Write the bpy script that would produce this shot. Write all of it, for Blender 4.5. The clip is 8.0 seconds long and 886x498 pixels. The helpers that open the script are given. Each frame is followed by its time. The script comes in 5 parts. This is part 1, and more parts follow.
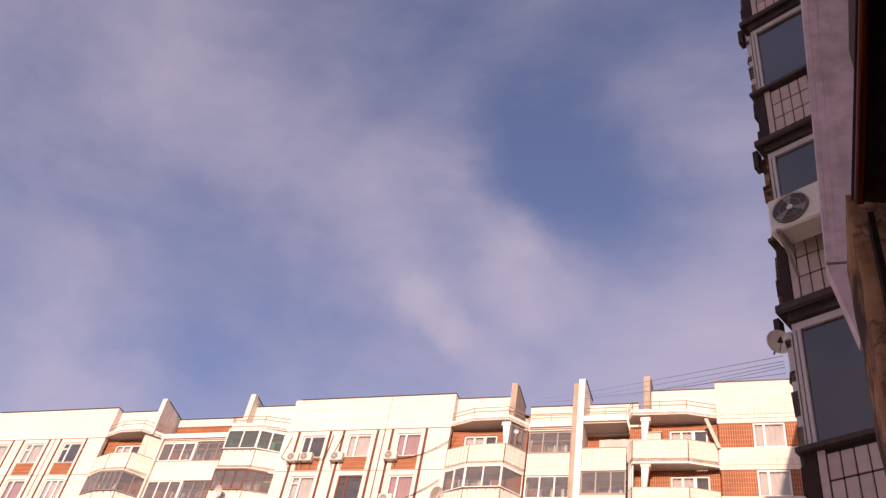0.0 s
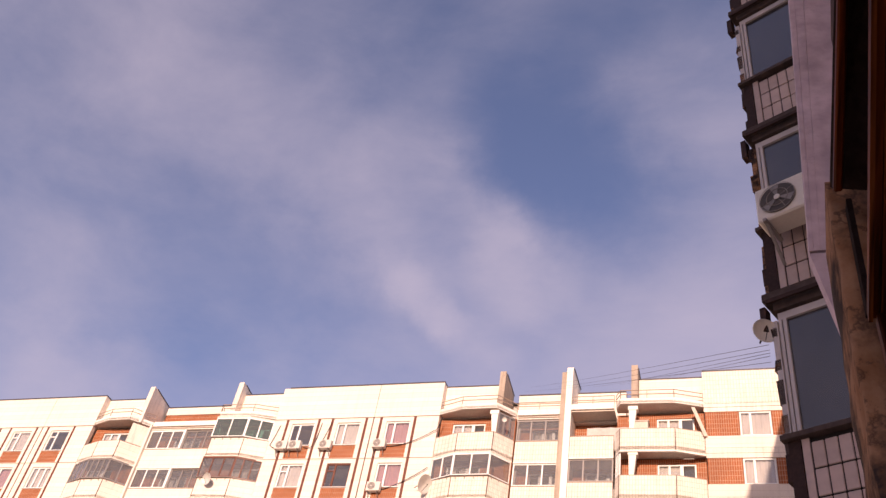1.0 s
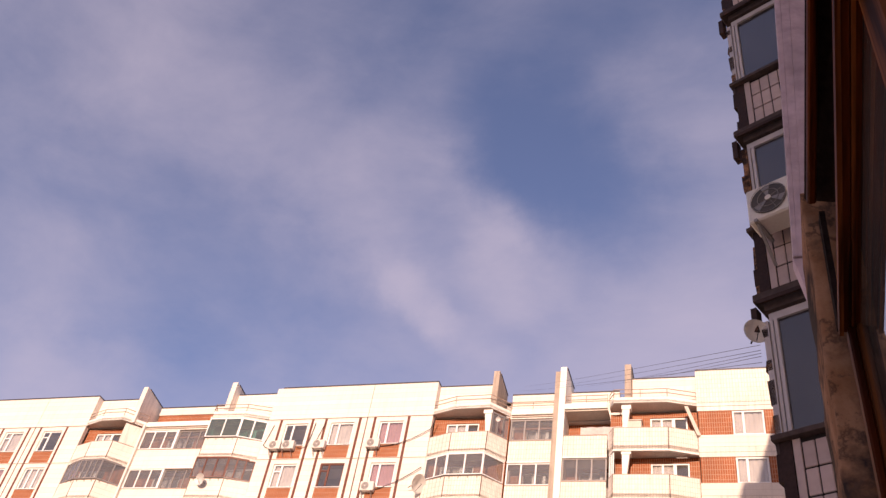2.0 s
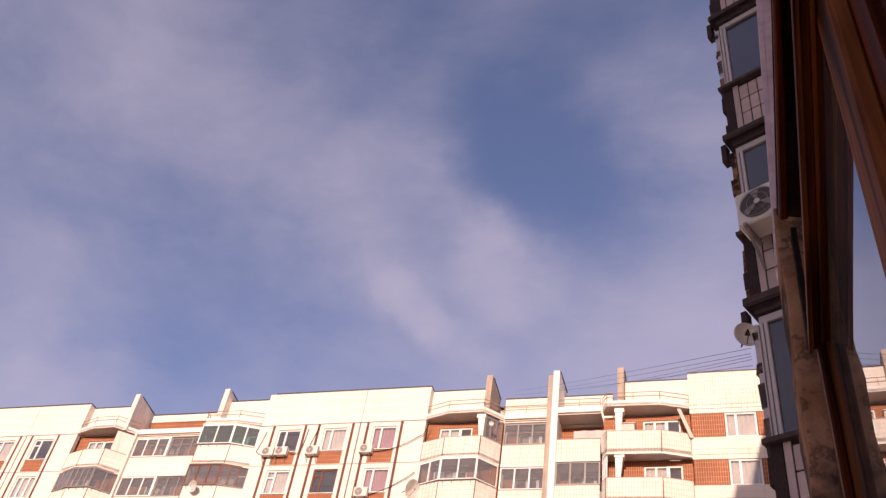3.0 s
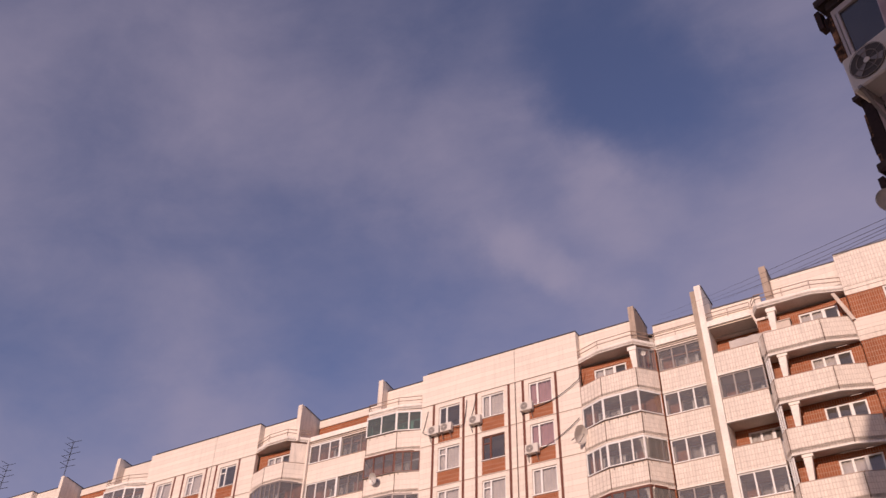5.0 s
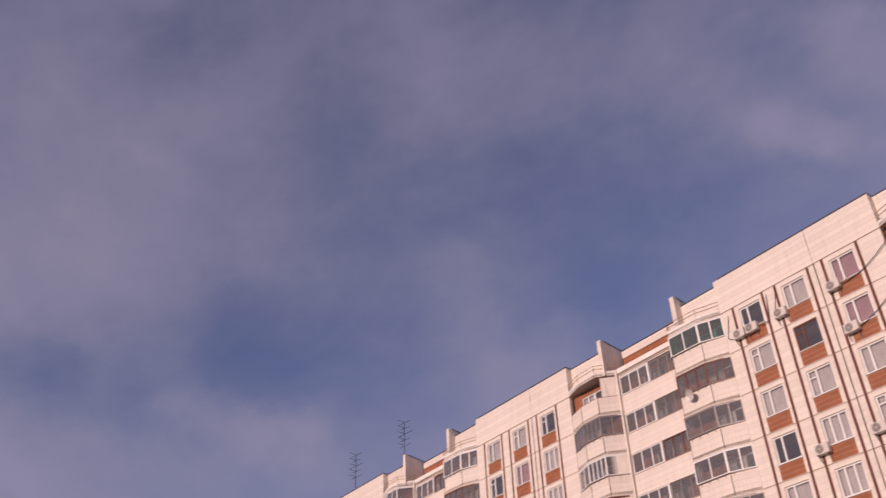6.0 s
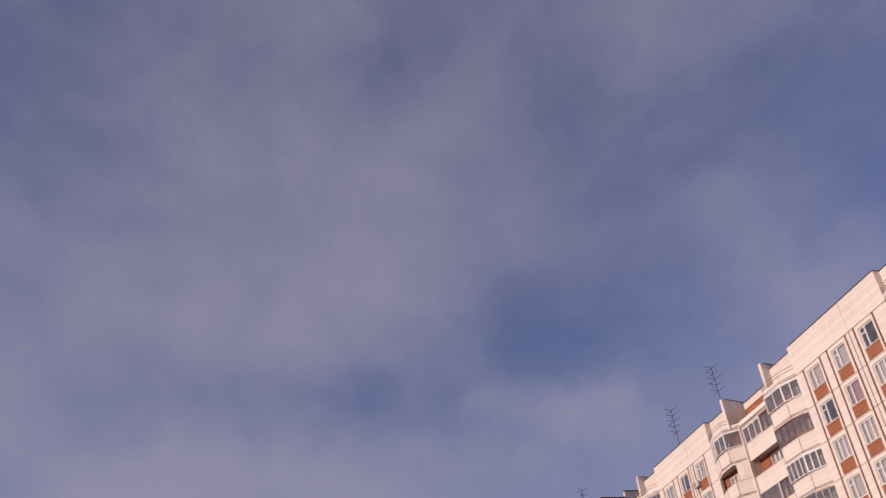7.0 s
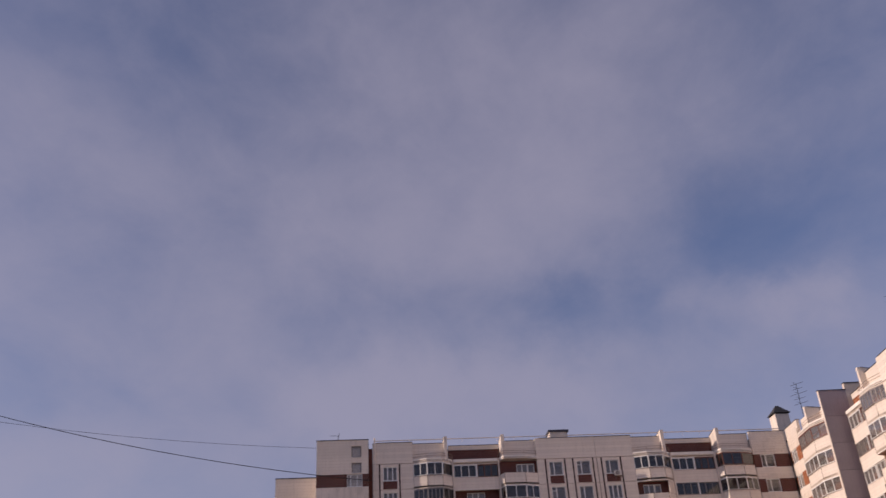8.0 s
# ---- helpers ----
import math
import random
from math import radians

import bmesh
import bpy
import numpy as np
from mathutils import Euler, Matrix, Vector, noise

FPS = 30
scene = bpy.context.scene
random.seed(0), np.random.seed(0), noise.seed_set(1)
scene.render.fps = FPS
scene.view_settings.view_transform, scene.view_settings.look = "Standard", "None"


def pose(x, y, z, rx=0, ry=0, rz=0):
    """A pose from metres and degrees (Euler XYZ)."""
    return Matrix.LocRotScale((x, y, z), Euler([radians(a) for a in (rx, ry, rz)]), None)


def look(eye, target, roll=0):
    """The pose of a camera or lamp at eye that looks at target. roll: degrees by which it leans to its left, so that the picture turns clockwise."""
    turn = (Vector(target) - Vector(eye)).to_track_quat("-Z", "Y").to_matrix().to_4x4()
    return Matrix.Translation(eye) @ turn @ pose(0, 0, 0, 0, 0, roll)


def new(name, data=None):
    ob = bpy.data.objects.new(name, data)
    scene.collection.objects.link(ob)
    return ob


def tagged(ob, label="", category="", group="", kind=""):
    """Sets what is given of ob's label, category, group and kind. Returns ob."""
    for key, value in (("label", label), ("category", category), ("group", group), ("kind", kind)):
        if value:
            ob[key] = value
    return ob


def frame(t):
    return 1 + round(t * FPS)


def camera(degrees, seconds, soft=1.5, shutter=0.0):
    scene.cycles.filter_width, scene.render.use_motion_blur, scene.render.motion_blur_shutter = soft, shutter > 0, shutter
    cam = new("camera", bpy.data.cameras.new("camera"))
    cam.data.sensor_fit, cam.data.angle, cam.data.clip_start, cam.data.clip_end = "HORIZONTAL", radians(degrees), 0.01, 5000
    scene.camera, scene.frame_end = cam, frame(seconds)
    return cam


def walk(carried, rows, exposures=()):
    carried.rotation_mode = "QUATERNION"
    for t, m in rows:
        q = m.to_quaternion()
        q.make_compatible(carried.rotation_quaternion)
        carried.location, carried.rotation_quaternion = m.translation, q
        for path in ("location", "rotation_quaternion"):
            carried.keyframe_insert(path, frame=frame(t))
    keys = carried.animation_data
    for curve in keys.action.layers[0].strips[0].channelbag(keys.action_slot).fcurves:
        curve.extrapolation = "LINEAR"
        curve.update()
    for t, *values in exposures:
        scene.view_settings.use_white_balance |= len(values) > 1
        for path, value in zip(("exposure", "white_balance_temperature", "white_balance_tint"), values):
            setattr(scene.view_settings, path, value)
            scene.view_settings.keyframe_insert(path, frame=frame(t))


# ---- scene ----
cam = camera(53.0, 8.0, soft=1.4, shutter=0.1)

# seconds, eye (metres), heading to the left of +y, pitch, roll (degrees)
PATH = [
    (0.0, -0.046, 0.001, 17.977, 25.12, 42.17, 11.93),
    (0.5, -0.042, 0.002, 17.978, 24.76, 41.65, 11.51),
    (1.0, -0.036, 0.007, 17.976, 24.01, 41.60, 11.38),
    (2.5, -0.001, -0.000, 18.000, 23.16, 41.71, 10.66),
    (3.0, 0.009, -0.002, 18.006, 22.90, 42.00, 10.17),
    (3.5, 0.013, -0.005, 18.011, 22.96, 42.37, 10.07),
    (4.0, 0.007, -0.003, 18.005, 22.46, 41.85, 9.46),
    (4.2, -0.002, -0.004, 18.004, 23.42, 41.62, 9.15),
    (5.3, -0.039, -0.018, 18.001, 36.38, 37.65, 0.22),
    (5.5, -0.043, -0.019, 18.000, 39.82, 36.95, 0.29),
    (5.8, -0.051, -0.021, 17.999, 47.14, 35.63, -2.48),
    (6.0, -0.056, -0.023, 17.999, 52.81, 34.89, -2.29),
    (6.2, -0.056, -0.023, 17.999, 58.91, 34.85, -4.82),
    (6.5, -0.056, -0.023, 17.999, 64.53, 34.59, -6.21),
    (7.0, -0.056, -0.023, 17.999, 73.17, 34.38, -6.50),
    (7.4, -0.056, -0.023, 17.999, 79.38, 31.87, -4.18),
    (7.5, -0.056, -0.023, 17.999, 80.36, 31.31, -4.45),
    (7.7, -0.056, -0.023, 17.999, 82.44, 30.95, -4.58),
    (8.0, -0.056, -0.023, 17.999, 88.04, 29.46, -3.36),
]


def head(x, y, z, yaw, pitch, roll):
    a, b = radians(yaw), radians(pitch)
    way = Vector((-math.sin(a) * math.cos(b), math.cos(a) * math.cos(b), math.sin(b)))
    return look((x, y, z), Vector((x, y, z)) + way, roll)


walk(cam, [(r[0], head(*r[1:])) for r in PATH],
     exposures=[(0.0, 0.80, 7050, 26), (2.5, 0.81, 6900, 24), (3.0, 0.72, 6800, 24), (3.5, 0.46, 6700, 25), (4.2, 0.08, 6500, 26), (5.5, 0.00, 6700, 31), (6.0, -0.13, 6400, 30), (6.5, -0.10, 6200, 28), (7.5, 0.05, 6250, 20.5), (8.0, 0.11, 6350, 20)])

# ---------------------------------------------------------------- light
SUN_AZ, SUN_EL = 176.0, 12.5     # compass from +y, clockwise; behind the camera and a little to the right
world = bpy.data.worlds.new("world")
scene.world = world
world.use_nodes = True
wn, wl = world.node_tree.nodes, world.node_tree.links
wn.clear()


def wnode(kind, **inputs):
    n = wn.new(kind)
    for k, v in inputs.items():
        n.inputs[k].default_value = v
    return n


def wmath(op, a, b=None, clamp=False):
    n = wn.new("ShaderNodeMath")
    n.operation, n.use_clamp = op, clamp
    for i, v in enumerate((a, b)):
        if v is None:
            continue
        if isinstance(v, (int, float)):
            n.inputs[i].default_value = v
        else:
            wl.new(v, n.inputs[i])
    return n.outputs[0]


sky = wn.new("ShaderNodeTexSky")
sky.sky_type, sky.sun_disc = "NISHITA", False
sky.sun_elevation, sky.sun_rotation = radians(SUN_EL), radians(SUN_AZ)
sky.altitude, sky.air_density, sky.dust_density, sky.ozone_density = 150, 1.0, 0.6, 2.0
coord = wn.new("ShaderNodeTexCoord")


def streaks(rot, scale, nscale, detail, rough, dist, seed):
    m = wn.new("ShaderNodeMapping")
    m.inputs["Rotation"].default_value = [radians(a) for a in rot]
    m.inputs["Scale"].default_value = scale
    m.inputs["Location"].default_value = (seed, seed * 0.7, -seed)
    wl.new(coord.outputs["Generated"], m.inputs["Vector"])
    n = wn.new("ShaderNodeTexNoise")
    n.inputs["Scale"].default_value, n.inputs["Detail"].default_value = nscale, detail
    n.inputs["Roughness"].default_value, n.inputs["Distortion"].default_value = rough, dist
    wl.new(m.outputs[0], n.inputs["Vector"])
    return n.outputs["Fac"]


wide = streaks((0, 0, 20), (1.0, 1.0, 1.7), 2.0, 3, 0.45, 0.3, 3.1)
fine = streaks((20, 35, 50), (0.8, 1.5, 2.1), 5.5, 7, 0.58, 0.2, 7.7)
veil = wmath("ADD", wmath("ADD", wmath("MULTIPLY", wide, 0.34), wmath("MULTIPLY", fine, 0.46)), 0.165)
# drifting banks of thin cloud and the clear gaps between them: azimuth and elevation of both ends, half width (degrees), density
BANKS = [
    (59.0, 44.0, 42.9, 45.1, 7.0, 0.08),
    (42.7, 44.8, 31.0, 43.4, 5.0, 0.15),
    (33.0, 43.3, 26.5, 39.0, 2.2, 0.16),
    (27.4, 38.8, 23.1, 36.8, 1.2, 0.26),
    (23.1, 36.8, 18.7, 35.0, 1.5, 0.20),
    (24.5, 46.0, 19.7, 43.3, 1.8, 0.22),
    (19.7, 43.3, 17.1, 39.5, 2.0, 0.14),
    (4.0, 53.3, 0.0, 49.6, 3.6, 0.15),
    (15.0, 41.5, 1.3, 38.5, 4.5, 0.20),
    (50.7, 27.7, 46.8, 26.8, 2.6, 0.20),
    (67.0, 22.2, 62.4, 21.0, 1.5, 0.12),
    (51.5, 34.0, 46.1, 30.6, 3.0, 0.10),
    (82.7, 49.1, 76.7, 36.9, 8.0, 0.13),
    (91.6, 30.5, 80.7, 29.1, 5.0, 0.12),
    (97.6, 20.2, 83.2, 21.1, 3.2, 0.26),
    (71.7, 25.2, 62.5, 21.9, 1.2, 0.12),
]
FAR_BANKS = [
    (72.0, 24.4, 62.4, 22.2, 1.2, 0.13),
    (95.6, 20.7, 80.4, 19.5, 3.0, 0.24),
    (115.0, 15.0, 111.0, 15.0, 2.5, 0.26),
    (91.2, 40.1, 83.2, 29.2, 8.0, 0.12),
    (113.5, 30.4, 102.7, 25.2, 6.0, 0.10),
    (48.3, 28.3, 44.0, 28.0, 2.5, 0.20),
]
GAPS = [
    (30.1, 54.6, 15.5, 49.1, 4.2, -0.16),
    (15.5, 49.1, 9.4, 46.8, 3.8, -0.20),
    (-0.0, 57.4, 8.0, 56.2, 4.0, -0.22),
    (33.1, 35.0, 25.2, 34.0, 3.2, -0.17),
    (37.3, 39.5, 33.1, 38.7, 2.5, -0.02),
    (52.4, 31.0, 50.7, 30.3, 3.0, 0.06),
    (16.3, 48.5, 8.8, 44.5, 4.5, -0.30),
    (75.3, 45.3, 71.1, 44.9, 5.0, -0.10),
    (69.2, 27.7, 64.5, 27.3, 4.0, -0.14),
    (59.1, 28.2, 54.2, 26.8, 3.0, -0.10),
    (105.6, 43.5, 101.7, 41.6, 5.0, -0.08),
    (94.8, 24.9, 75.3, 24.8, 2.6, -0.20),
    (67.5, 28.2, 60.9, 25.3, 3.2, -0.12),
    (41.1, 38.4, 42.6, 32.5, 6.0, -0.36),
]
FAR_GAPS = [
    (66.2, 28.0, 78.2, 24.3, 3.4, -0.16),
    (79.9, 23.7, 87.0, 23.3, 2.5, -0.15),
    (111.9, 40.6, 104.0, 40.3, 4.0, -0.06),
    (58.2, 37.0, 56.3, 33.9, 5.0, -0.16),
    (41.3, 50.6, 38.0, 48.8, 3.0, -0.12),
]
warp = wn.new("ShaderNodeTexNoise")
warp.inputs["Scale"].default_value, warp.inputs["Detail"].default_value, warp.inputs["Roughness"].default_value = 6.0, 6, 0.6
wl.new(coord.outputs["Generated"], warp.inputs["Vector"])
shift = wn.new("ShaderNodeVectorMath")
shift.operation = "MULTIPLY_ADD"
shift.inputs[1].default_value, shift.inputs[2].default_value = (0.13, 0.13, 0.13), (-0.065, -0.065, -0.065)
wl.new(warp.outputs["Color"], shift.inputs[0])


def wvec(op, a, b):
    n = wn.new("ShaderNodeVectorMath")
    n.operation = op
    for i, v in enumerate((a, b)):
        if isinstance(v, (tuple, Vector)):
            n.inputs[i].default_value = v
        else:
            wl.new(v, n.inputs[i])
    return n.outputs["Value" if op in ("DOT_PRODUCT", "DISTANCE") else "Vector"]


def sky_way(az, el):
    a, e = radians(az), radians(el)
    return Vector((-math.sin(a) * math.cos(e), math.cos(a) * math.cos(e), math.sin(e)))


bent = wvec("ADD", coord.outputs["Generated"], shift.outputs[0])
for az0, el0, az1, el1, half, density in BANKS + FAR_BANKS + GAPS + FAR_GAPS:
    a, b = sky_way(az0, el0), sky_way(az1, el1)
    run = b - a
    along = wmath("MULTIPLY", wvec("DOT_PRODUCT", wvec("SUBTRACT", bent, a), run), 1 / run.length_squared, clamp=True)
    foot = wn.new("ShaderNodeVectorMath")
    foot.operation = "MULTIPLY_ADD"
    foot.inputs[1].default_value, foot.inputs[2].default_value = run, a
    wl.new(along, foot.inputs[0])
    soft_edge = wn.new("ShaderNodeMapRange")
    soft_edge.interpolation_type = "SMOOTHSTEP"
    soft_edge.inputs["From Min"].default_value, soft_edge.inputs["From Max"].default_value = 0.0, 1.9 * math.sin(radians(half))
    soft_edge.inputs["To Min"].default_value, soft_edge.inputs["To Max"].default_value = density * 0.54, 0.0
    wl.new(wvec("DISTANCE", bent, foot.outputs[0]), soft_edge.inputs["Value"])
    veil = wmath("ADD", veil, soft_edge.outputs[0])
# the veil thins out towards the zenith
axis = wn.new("ShaderNodeSeparateXYZ")
wl.new(coord.outputs["Generated"], axis.inputs[0])
veil = wmath("SUBTRACT", veil, wmath("MULTIPLY", wmath("MAXIMUM", wmath("SUBTRACT", axis.outputs["Z"], 0.56), 0.0), 0.70))
ramp = wn.new("ShaderNodeMapRange")
ramp.interpolation_type = "SMOOTHSTEP"
ramp.inputs["From Min"].default_value, ramp.inputs["From Max"].default_value = 0.12, 0.88
ramp.inputs["To Min"].default_value, ramp.inputs["To Max"].default_value = 0.03, 0.68
wl.new(veil, ramp.inputs["Value"])
cloud = wn.new("ShaderNodeMix")
cloud.data_type = "RGBA"
wl.new(ramp.outputs[0], cloud.inputs["Factor"])
tone = wn.new("ShaderNodeVectorMath")
tone.operation = "MULTIPLY"
tone.inputs[1].default_value = (1.07, 0.97, 1.13)
wl.new(sky.outputs[0], tone.inputs[0])
wl.new(tone.outputs[0], cloud.inputs[6])
cloud.inputs[7].default_value = (3.88, 3.66, 4.34, 1)
back = wnode("ShaderNodeBackground", Strength=0.09)
wl.new(cloud.outputs[2], back.inputs["Color"])
wout = wn.new("ShaderNodeOutputWorld")
wl.new(back.outputs[0], wout.inputs["Surface"])

sun = new("sun", bpy.data.lights.new("sun", "SUN"))
sun.data.energy, sun.data.angle, sun.data.color = 3.15, radians(0.6), (1.0, 0.82, 0.63)
saz, sel = radians(SUN_AZ), radians(SUN_EL)
sun_way = Vector((math.sin(saz) * math.cos(sel), math.cos(saz) * math.cos(sel), math.sin(sel)))
sun.matrix_world = look((0, 0, 90), Vector((0, 0, 90)) - sun_way)


# ---------------------------------------------------------------- materials
def material(name, colour, rough=0.8, metal=0.0, vary=0.12, grain=30.0, stain=1.2, bump=0.15, brick=None, streak=0.0, piece=0.0, spec=0.3):
    """A painted or mineral surface: base colour with grain and stains at two scales; brick = (width, height, joint, joint colour, offset)."""
    m = bpy.data.materials.new(name)
    m.use_nodes = True
    n, l = m.node_tree.nodes, m.node_tree.links
    b = n["Principled BSDF"]
    b.inputs["Roughness"].default_value, b.inputs["Metallic"].default_value = rough, metal
    b.inputs["Specular IOR Level"].default_value = spec
    tc = n.new("ShaderNodeTexCoord")

    def noise_fac(scale, detail, stretch=(1, 1, 1)):
        mp = n.new("ShaderNodeMapping")
        mp.inputs["Scale"].default_value = stretch
        l.new(tc.outputs["Object"], mp.inputs["Vector"])
        t = n.new("ShaderNodeTexNoise")
        t.inputs["Scale"].default_value, t.inputs["Detail"].default_value = scale, detail
        l.new(mp.outputs[0], t.inputs["Vector"])
        return t.outputs["Fac"]

    def rng(src, lo, hi, a=0.3, z=0.7):
        r = n.new("ShaderNodeMapRange")
        r.inputs["From Min"].default_value, r.inputs["From Max"].default_value = a, z
        r.inputs["To Min"].default_value, r.inputs["To Max"].default_value = lo, hi
        l.new(src, r.inputs["Value"])
        return r.outputs[0]

    def times(a, c):
        k = n.new("ShaderNodeMath")
        k.operation = "MULTIPLY"
        l.new(a, k.inputs[0]), l.new(c, k.inputs[1])
        return k.outputs[0]

    value = times(rng(noise_fac(grain, 3), 1 - vary * 0.6, 1 + vary * 0.6), rng(noise_fac(stain, 4), 1 - vary, 1 + vary * 0.5))
    if streak:
        value = times(value, rng(noise_fac(2.2, 5, (2.5, 2.5, 0.22)), 1.0, 1 - streak, 0.48, 0.75))
    if piece:
        info = n.new("ShaderNodeObjectInfo")
        value = times(value, rng(info.outputs["Random"], 1 - piece, 1 + piece, 0, 1))
    mul = n.new("ShaderNodeVectorMath")
    mul.operation = "SCALE"
    l.new(value, mul.inputs["Scale"])
    height = None
    if brick:
        w, h, joint, jcol, off = brick
        # facade plane: along u and z
        sep, comb = n.new("ShaderNodeSeparateXYZ"), n.new("ShaderNodeCombineXYZ")
        add = n.new("ShaderNodeMath")
        add.operation = "ADD"
        l.new(tc.outputs["Object"], sep.inputs[0])
        l.new(sep.outputs["X"], add.inputs[0]), l.new(sep.outputs["Y"], add.inputs[1])
        off_x = n.new("ShaderNodeMath")
        off_x.operation = "ADD"
        off_x.inputs[1].default_value = w * 0.47
        l.new(add.outputs[0], off_x.inputs[0])
        l.new(off_x.outputs[0], comb.inputs["X"]), l.new(sep.outputs["Z"], comb.inputs["Y"])
        bt = n.new("ShaderNodeTexBrick")
        bt.offset = off
        bt.inputs["Scale"].default_value = 1.0
        bt.inputs["Brick Width"].default_value, bt.inputs["Row Height"].default_value = w, h
        bt.inputs["Mortar Size"].default_value, bt.inputs["Mortar Smooth"].default_value = joint, 0.3
        bt.inputs["Color1"].default_value = (*colour, 1)
        bt.inputs["Color2"].default_value = (*[c * 0.9 for c in colour], 1)
        bt.inputs["Mortar"].default_value = (*jcol, 1)
        l.new(comb.outputs[0], bt.inputs["Vector"])
        l.new(bt.outputs["Color"], mul.inputs[0])
        height = bt.outputs["Fac"]
    else:
        mul.inputs[0].default_value = colour
    l.new(mul.outputs[0], b.inputs["Base Color"])
    if bump:
        bp = n.new("ShaderNodeBump")
        bp.inputs["Strength"].default_value, bp.inputs["Distance"].default_value = bump, 0.02
        l.new(noise_fac(grain * 1.3, 4), bp.inputs["Height"])
        l.new(bp.outputs[0], b.inputs["Normal"])
        if height is not None:
            b2 = n.new("ShaderNodeBump")
            b2.invert = True
            b2.inputs["Strength"].default_value, b2.inputs["Distance"].default_value = 0.6, 0.012
            l.new(height, b2.inputs["Height"]), l.new(bp.outputs[0], b2.inputs["Normal"])
            l.new(b2.outputs[0], b.inputs["Normal"])
    return m


def glass_material(name, tint, clear=0.75, rough=0.02, dust=0.10):
    m = bpy.data.materials.new(name)
    m.use_nodes = True
    n, l = m.node_tree.nodes, m.node_tree.links
    n.clear()
    out, mix = n.new("ShaderNodeOutputMaterial"), n.new("ShaderNodeMixShader")
    tr, gl, fr = n.new("ShaderNodeBsdfTransparent"), n.new("ShaderNodeBsdfGlossy"), n.new("ShaderNodeLayerWeight")
    tr.inputs["Color"].default_value = (*[c * clear for c in tint], 1)
    gl.inputs["Roughness"].default_value = rough
    gl.inputs["Color"].default_value = (0.95, 0.97, 1.0, 1)
    fr.inputs["Blend"].default_value = 0.5
    curve, gloss = n.new("ShaderNodeMath"), n.new("ShaderNodeMath")
    curve.operation, gloss.operation = "POWER", "MULTIPLY_ADD"
    curve.inputs[1].default_value = 3.0
    gloss.inputs[1].default_value, gloss.inputs[2].default_value = 0.8, 0.06
    l.new(fr.outputs["Facing"], curve.inputs[0]), l.new(curve.outputs[0], gloss.inputs[0])
    tc, nz, bp = n.new("ShaderNodeTexCoord"), n.new("ShaderNodeTexNoise"), n.new("ShaderNodeBump")
    nz.inputs["Scale"].default_value = 1.3
    bp.inputs["Strength"].default_value, bp.inputs["Distance"].default_value = 0.08, 0.02
    l.new(tc.outputs["Object"], nz.inputs["Vector"]), l.new(nz.outputs["Fac"], bp.inputs["Height"])
    l.new(bp.outputs[0], gl.inputs["Normal"])
    l.new(gloss.outputs[0], mix.inputs[0]), l.new(tr.outputs[0], mix.inputs[1]), l.new(gl.outputs[0], mix.inputs[2])
    film, dirt = n.new("ShaderNodeMixShader"), n.new("ShaderNodeBsdfDiffuse")
    dirt.inputs["Color"].default_value = (0.62, 0.58, 0.55, 1)
    patch = n.new("ShaderNodeMapRange")
    patch.inputs["To Min"].default_value, patch.inputs["To Max"].default_value = dust * 0.4, dust * 1.6
    l.new(nz.outputs["Fac"], patch.inputs["Value"]), l.new(patch.outputs[0], film.inputs[0])
    l.new(mix.outputs[0], film.inputs[1]), l.new(dirt.outputs[0], film.inputs[2])
    l.new(film.outputs[0], out.inputs["Surface"])
    return m


def wood_material(name, dark, light, gloss=0.35, grain=(60, 60, 2.5)):
    m = bpy.data.materials.new(name)
    m.use_nodes = True
    n, l = m.node_tree.nodes, m.node_tree.links
    b = n["Principled BSDF"]
    b.inputs["Roughness"].default_value = gloss
    b.inputs["Specular IOR Level"].default_value = 0.04
    tc, mp, nz, cr = n.new("ShaderNodeTexCoord"), n.new("ShaderNodeMapping"), n.new("ShaderNodeTexNoise"), n.new("ShaderNodeValToRGB")
    mp.inputs["Scale"].default_value = grain
    nz.inputs["Scale"].default_value, nz.inputs["Detail"].default_value, nz.inputs["Distortion"].default_value = 1.0, 6, 0.8
    cr.color_ramp.elements[0].position, cr.color_ramp.elements[1].position = 0.35, 0.68
    cr.color_ramp.elements[0].color, cr.color_ramp.elements[1].color = (*dark, 1), (*light, 1)
    l.new(tc.outputs["Object"], mp.inputs["Vector"]), l.new(mp.outputs[0], nz.inputs["Vector"])
    l.new(nz.outputs["Fac"], cr.inputs["Fac"]), l.new(cr.outputs[0], b.inputs["Base Color"])
    bp = n.new("ShaderNodeBump")
    bp.inputs["Strength"].default_value, bp.inputs["Distance"].default_value = 0.3, 0.003
    l.new(nz.outputs["Fac"], bp.inputs["Height"]), l.new(bp.outputs[0], b.inputs["Normal"])
    return m


CREAM = (0.83, 0.74, 0.655)
M_PANEL = material("cream_tile_panel", CREAM, 0.75, vary=0.05, grain=9, stain=0.4, bump=0.04, brick=(96.0, 0.335, 0.013, (0.66, 0.565, 0.48), 0.0), streak=0.10)
M_TILE = material("small_cream_tiles", CREAM, 0.7, vary=0.06, grain=9, stain=0.5, bump=0.04, brick=(0.155, 0.29, 0.012, (0.56, 0.46, 0.385), 0.0), streak=0.14)
M_WHITE = material("whitewashed_edge", (0.86, 0.80, 0.73), 0.8, vary=0.12, grain=10, stain=0.9, streak=0.12)
M_PLAIN = material("cream_concrete", (0.80, 0.705, 0.62), 0.85, vary=0.14, grain=14, stain=0.8, bump=0.1, streak=0.25)
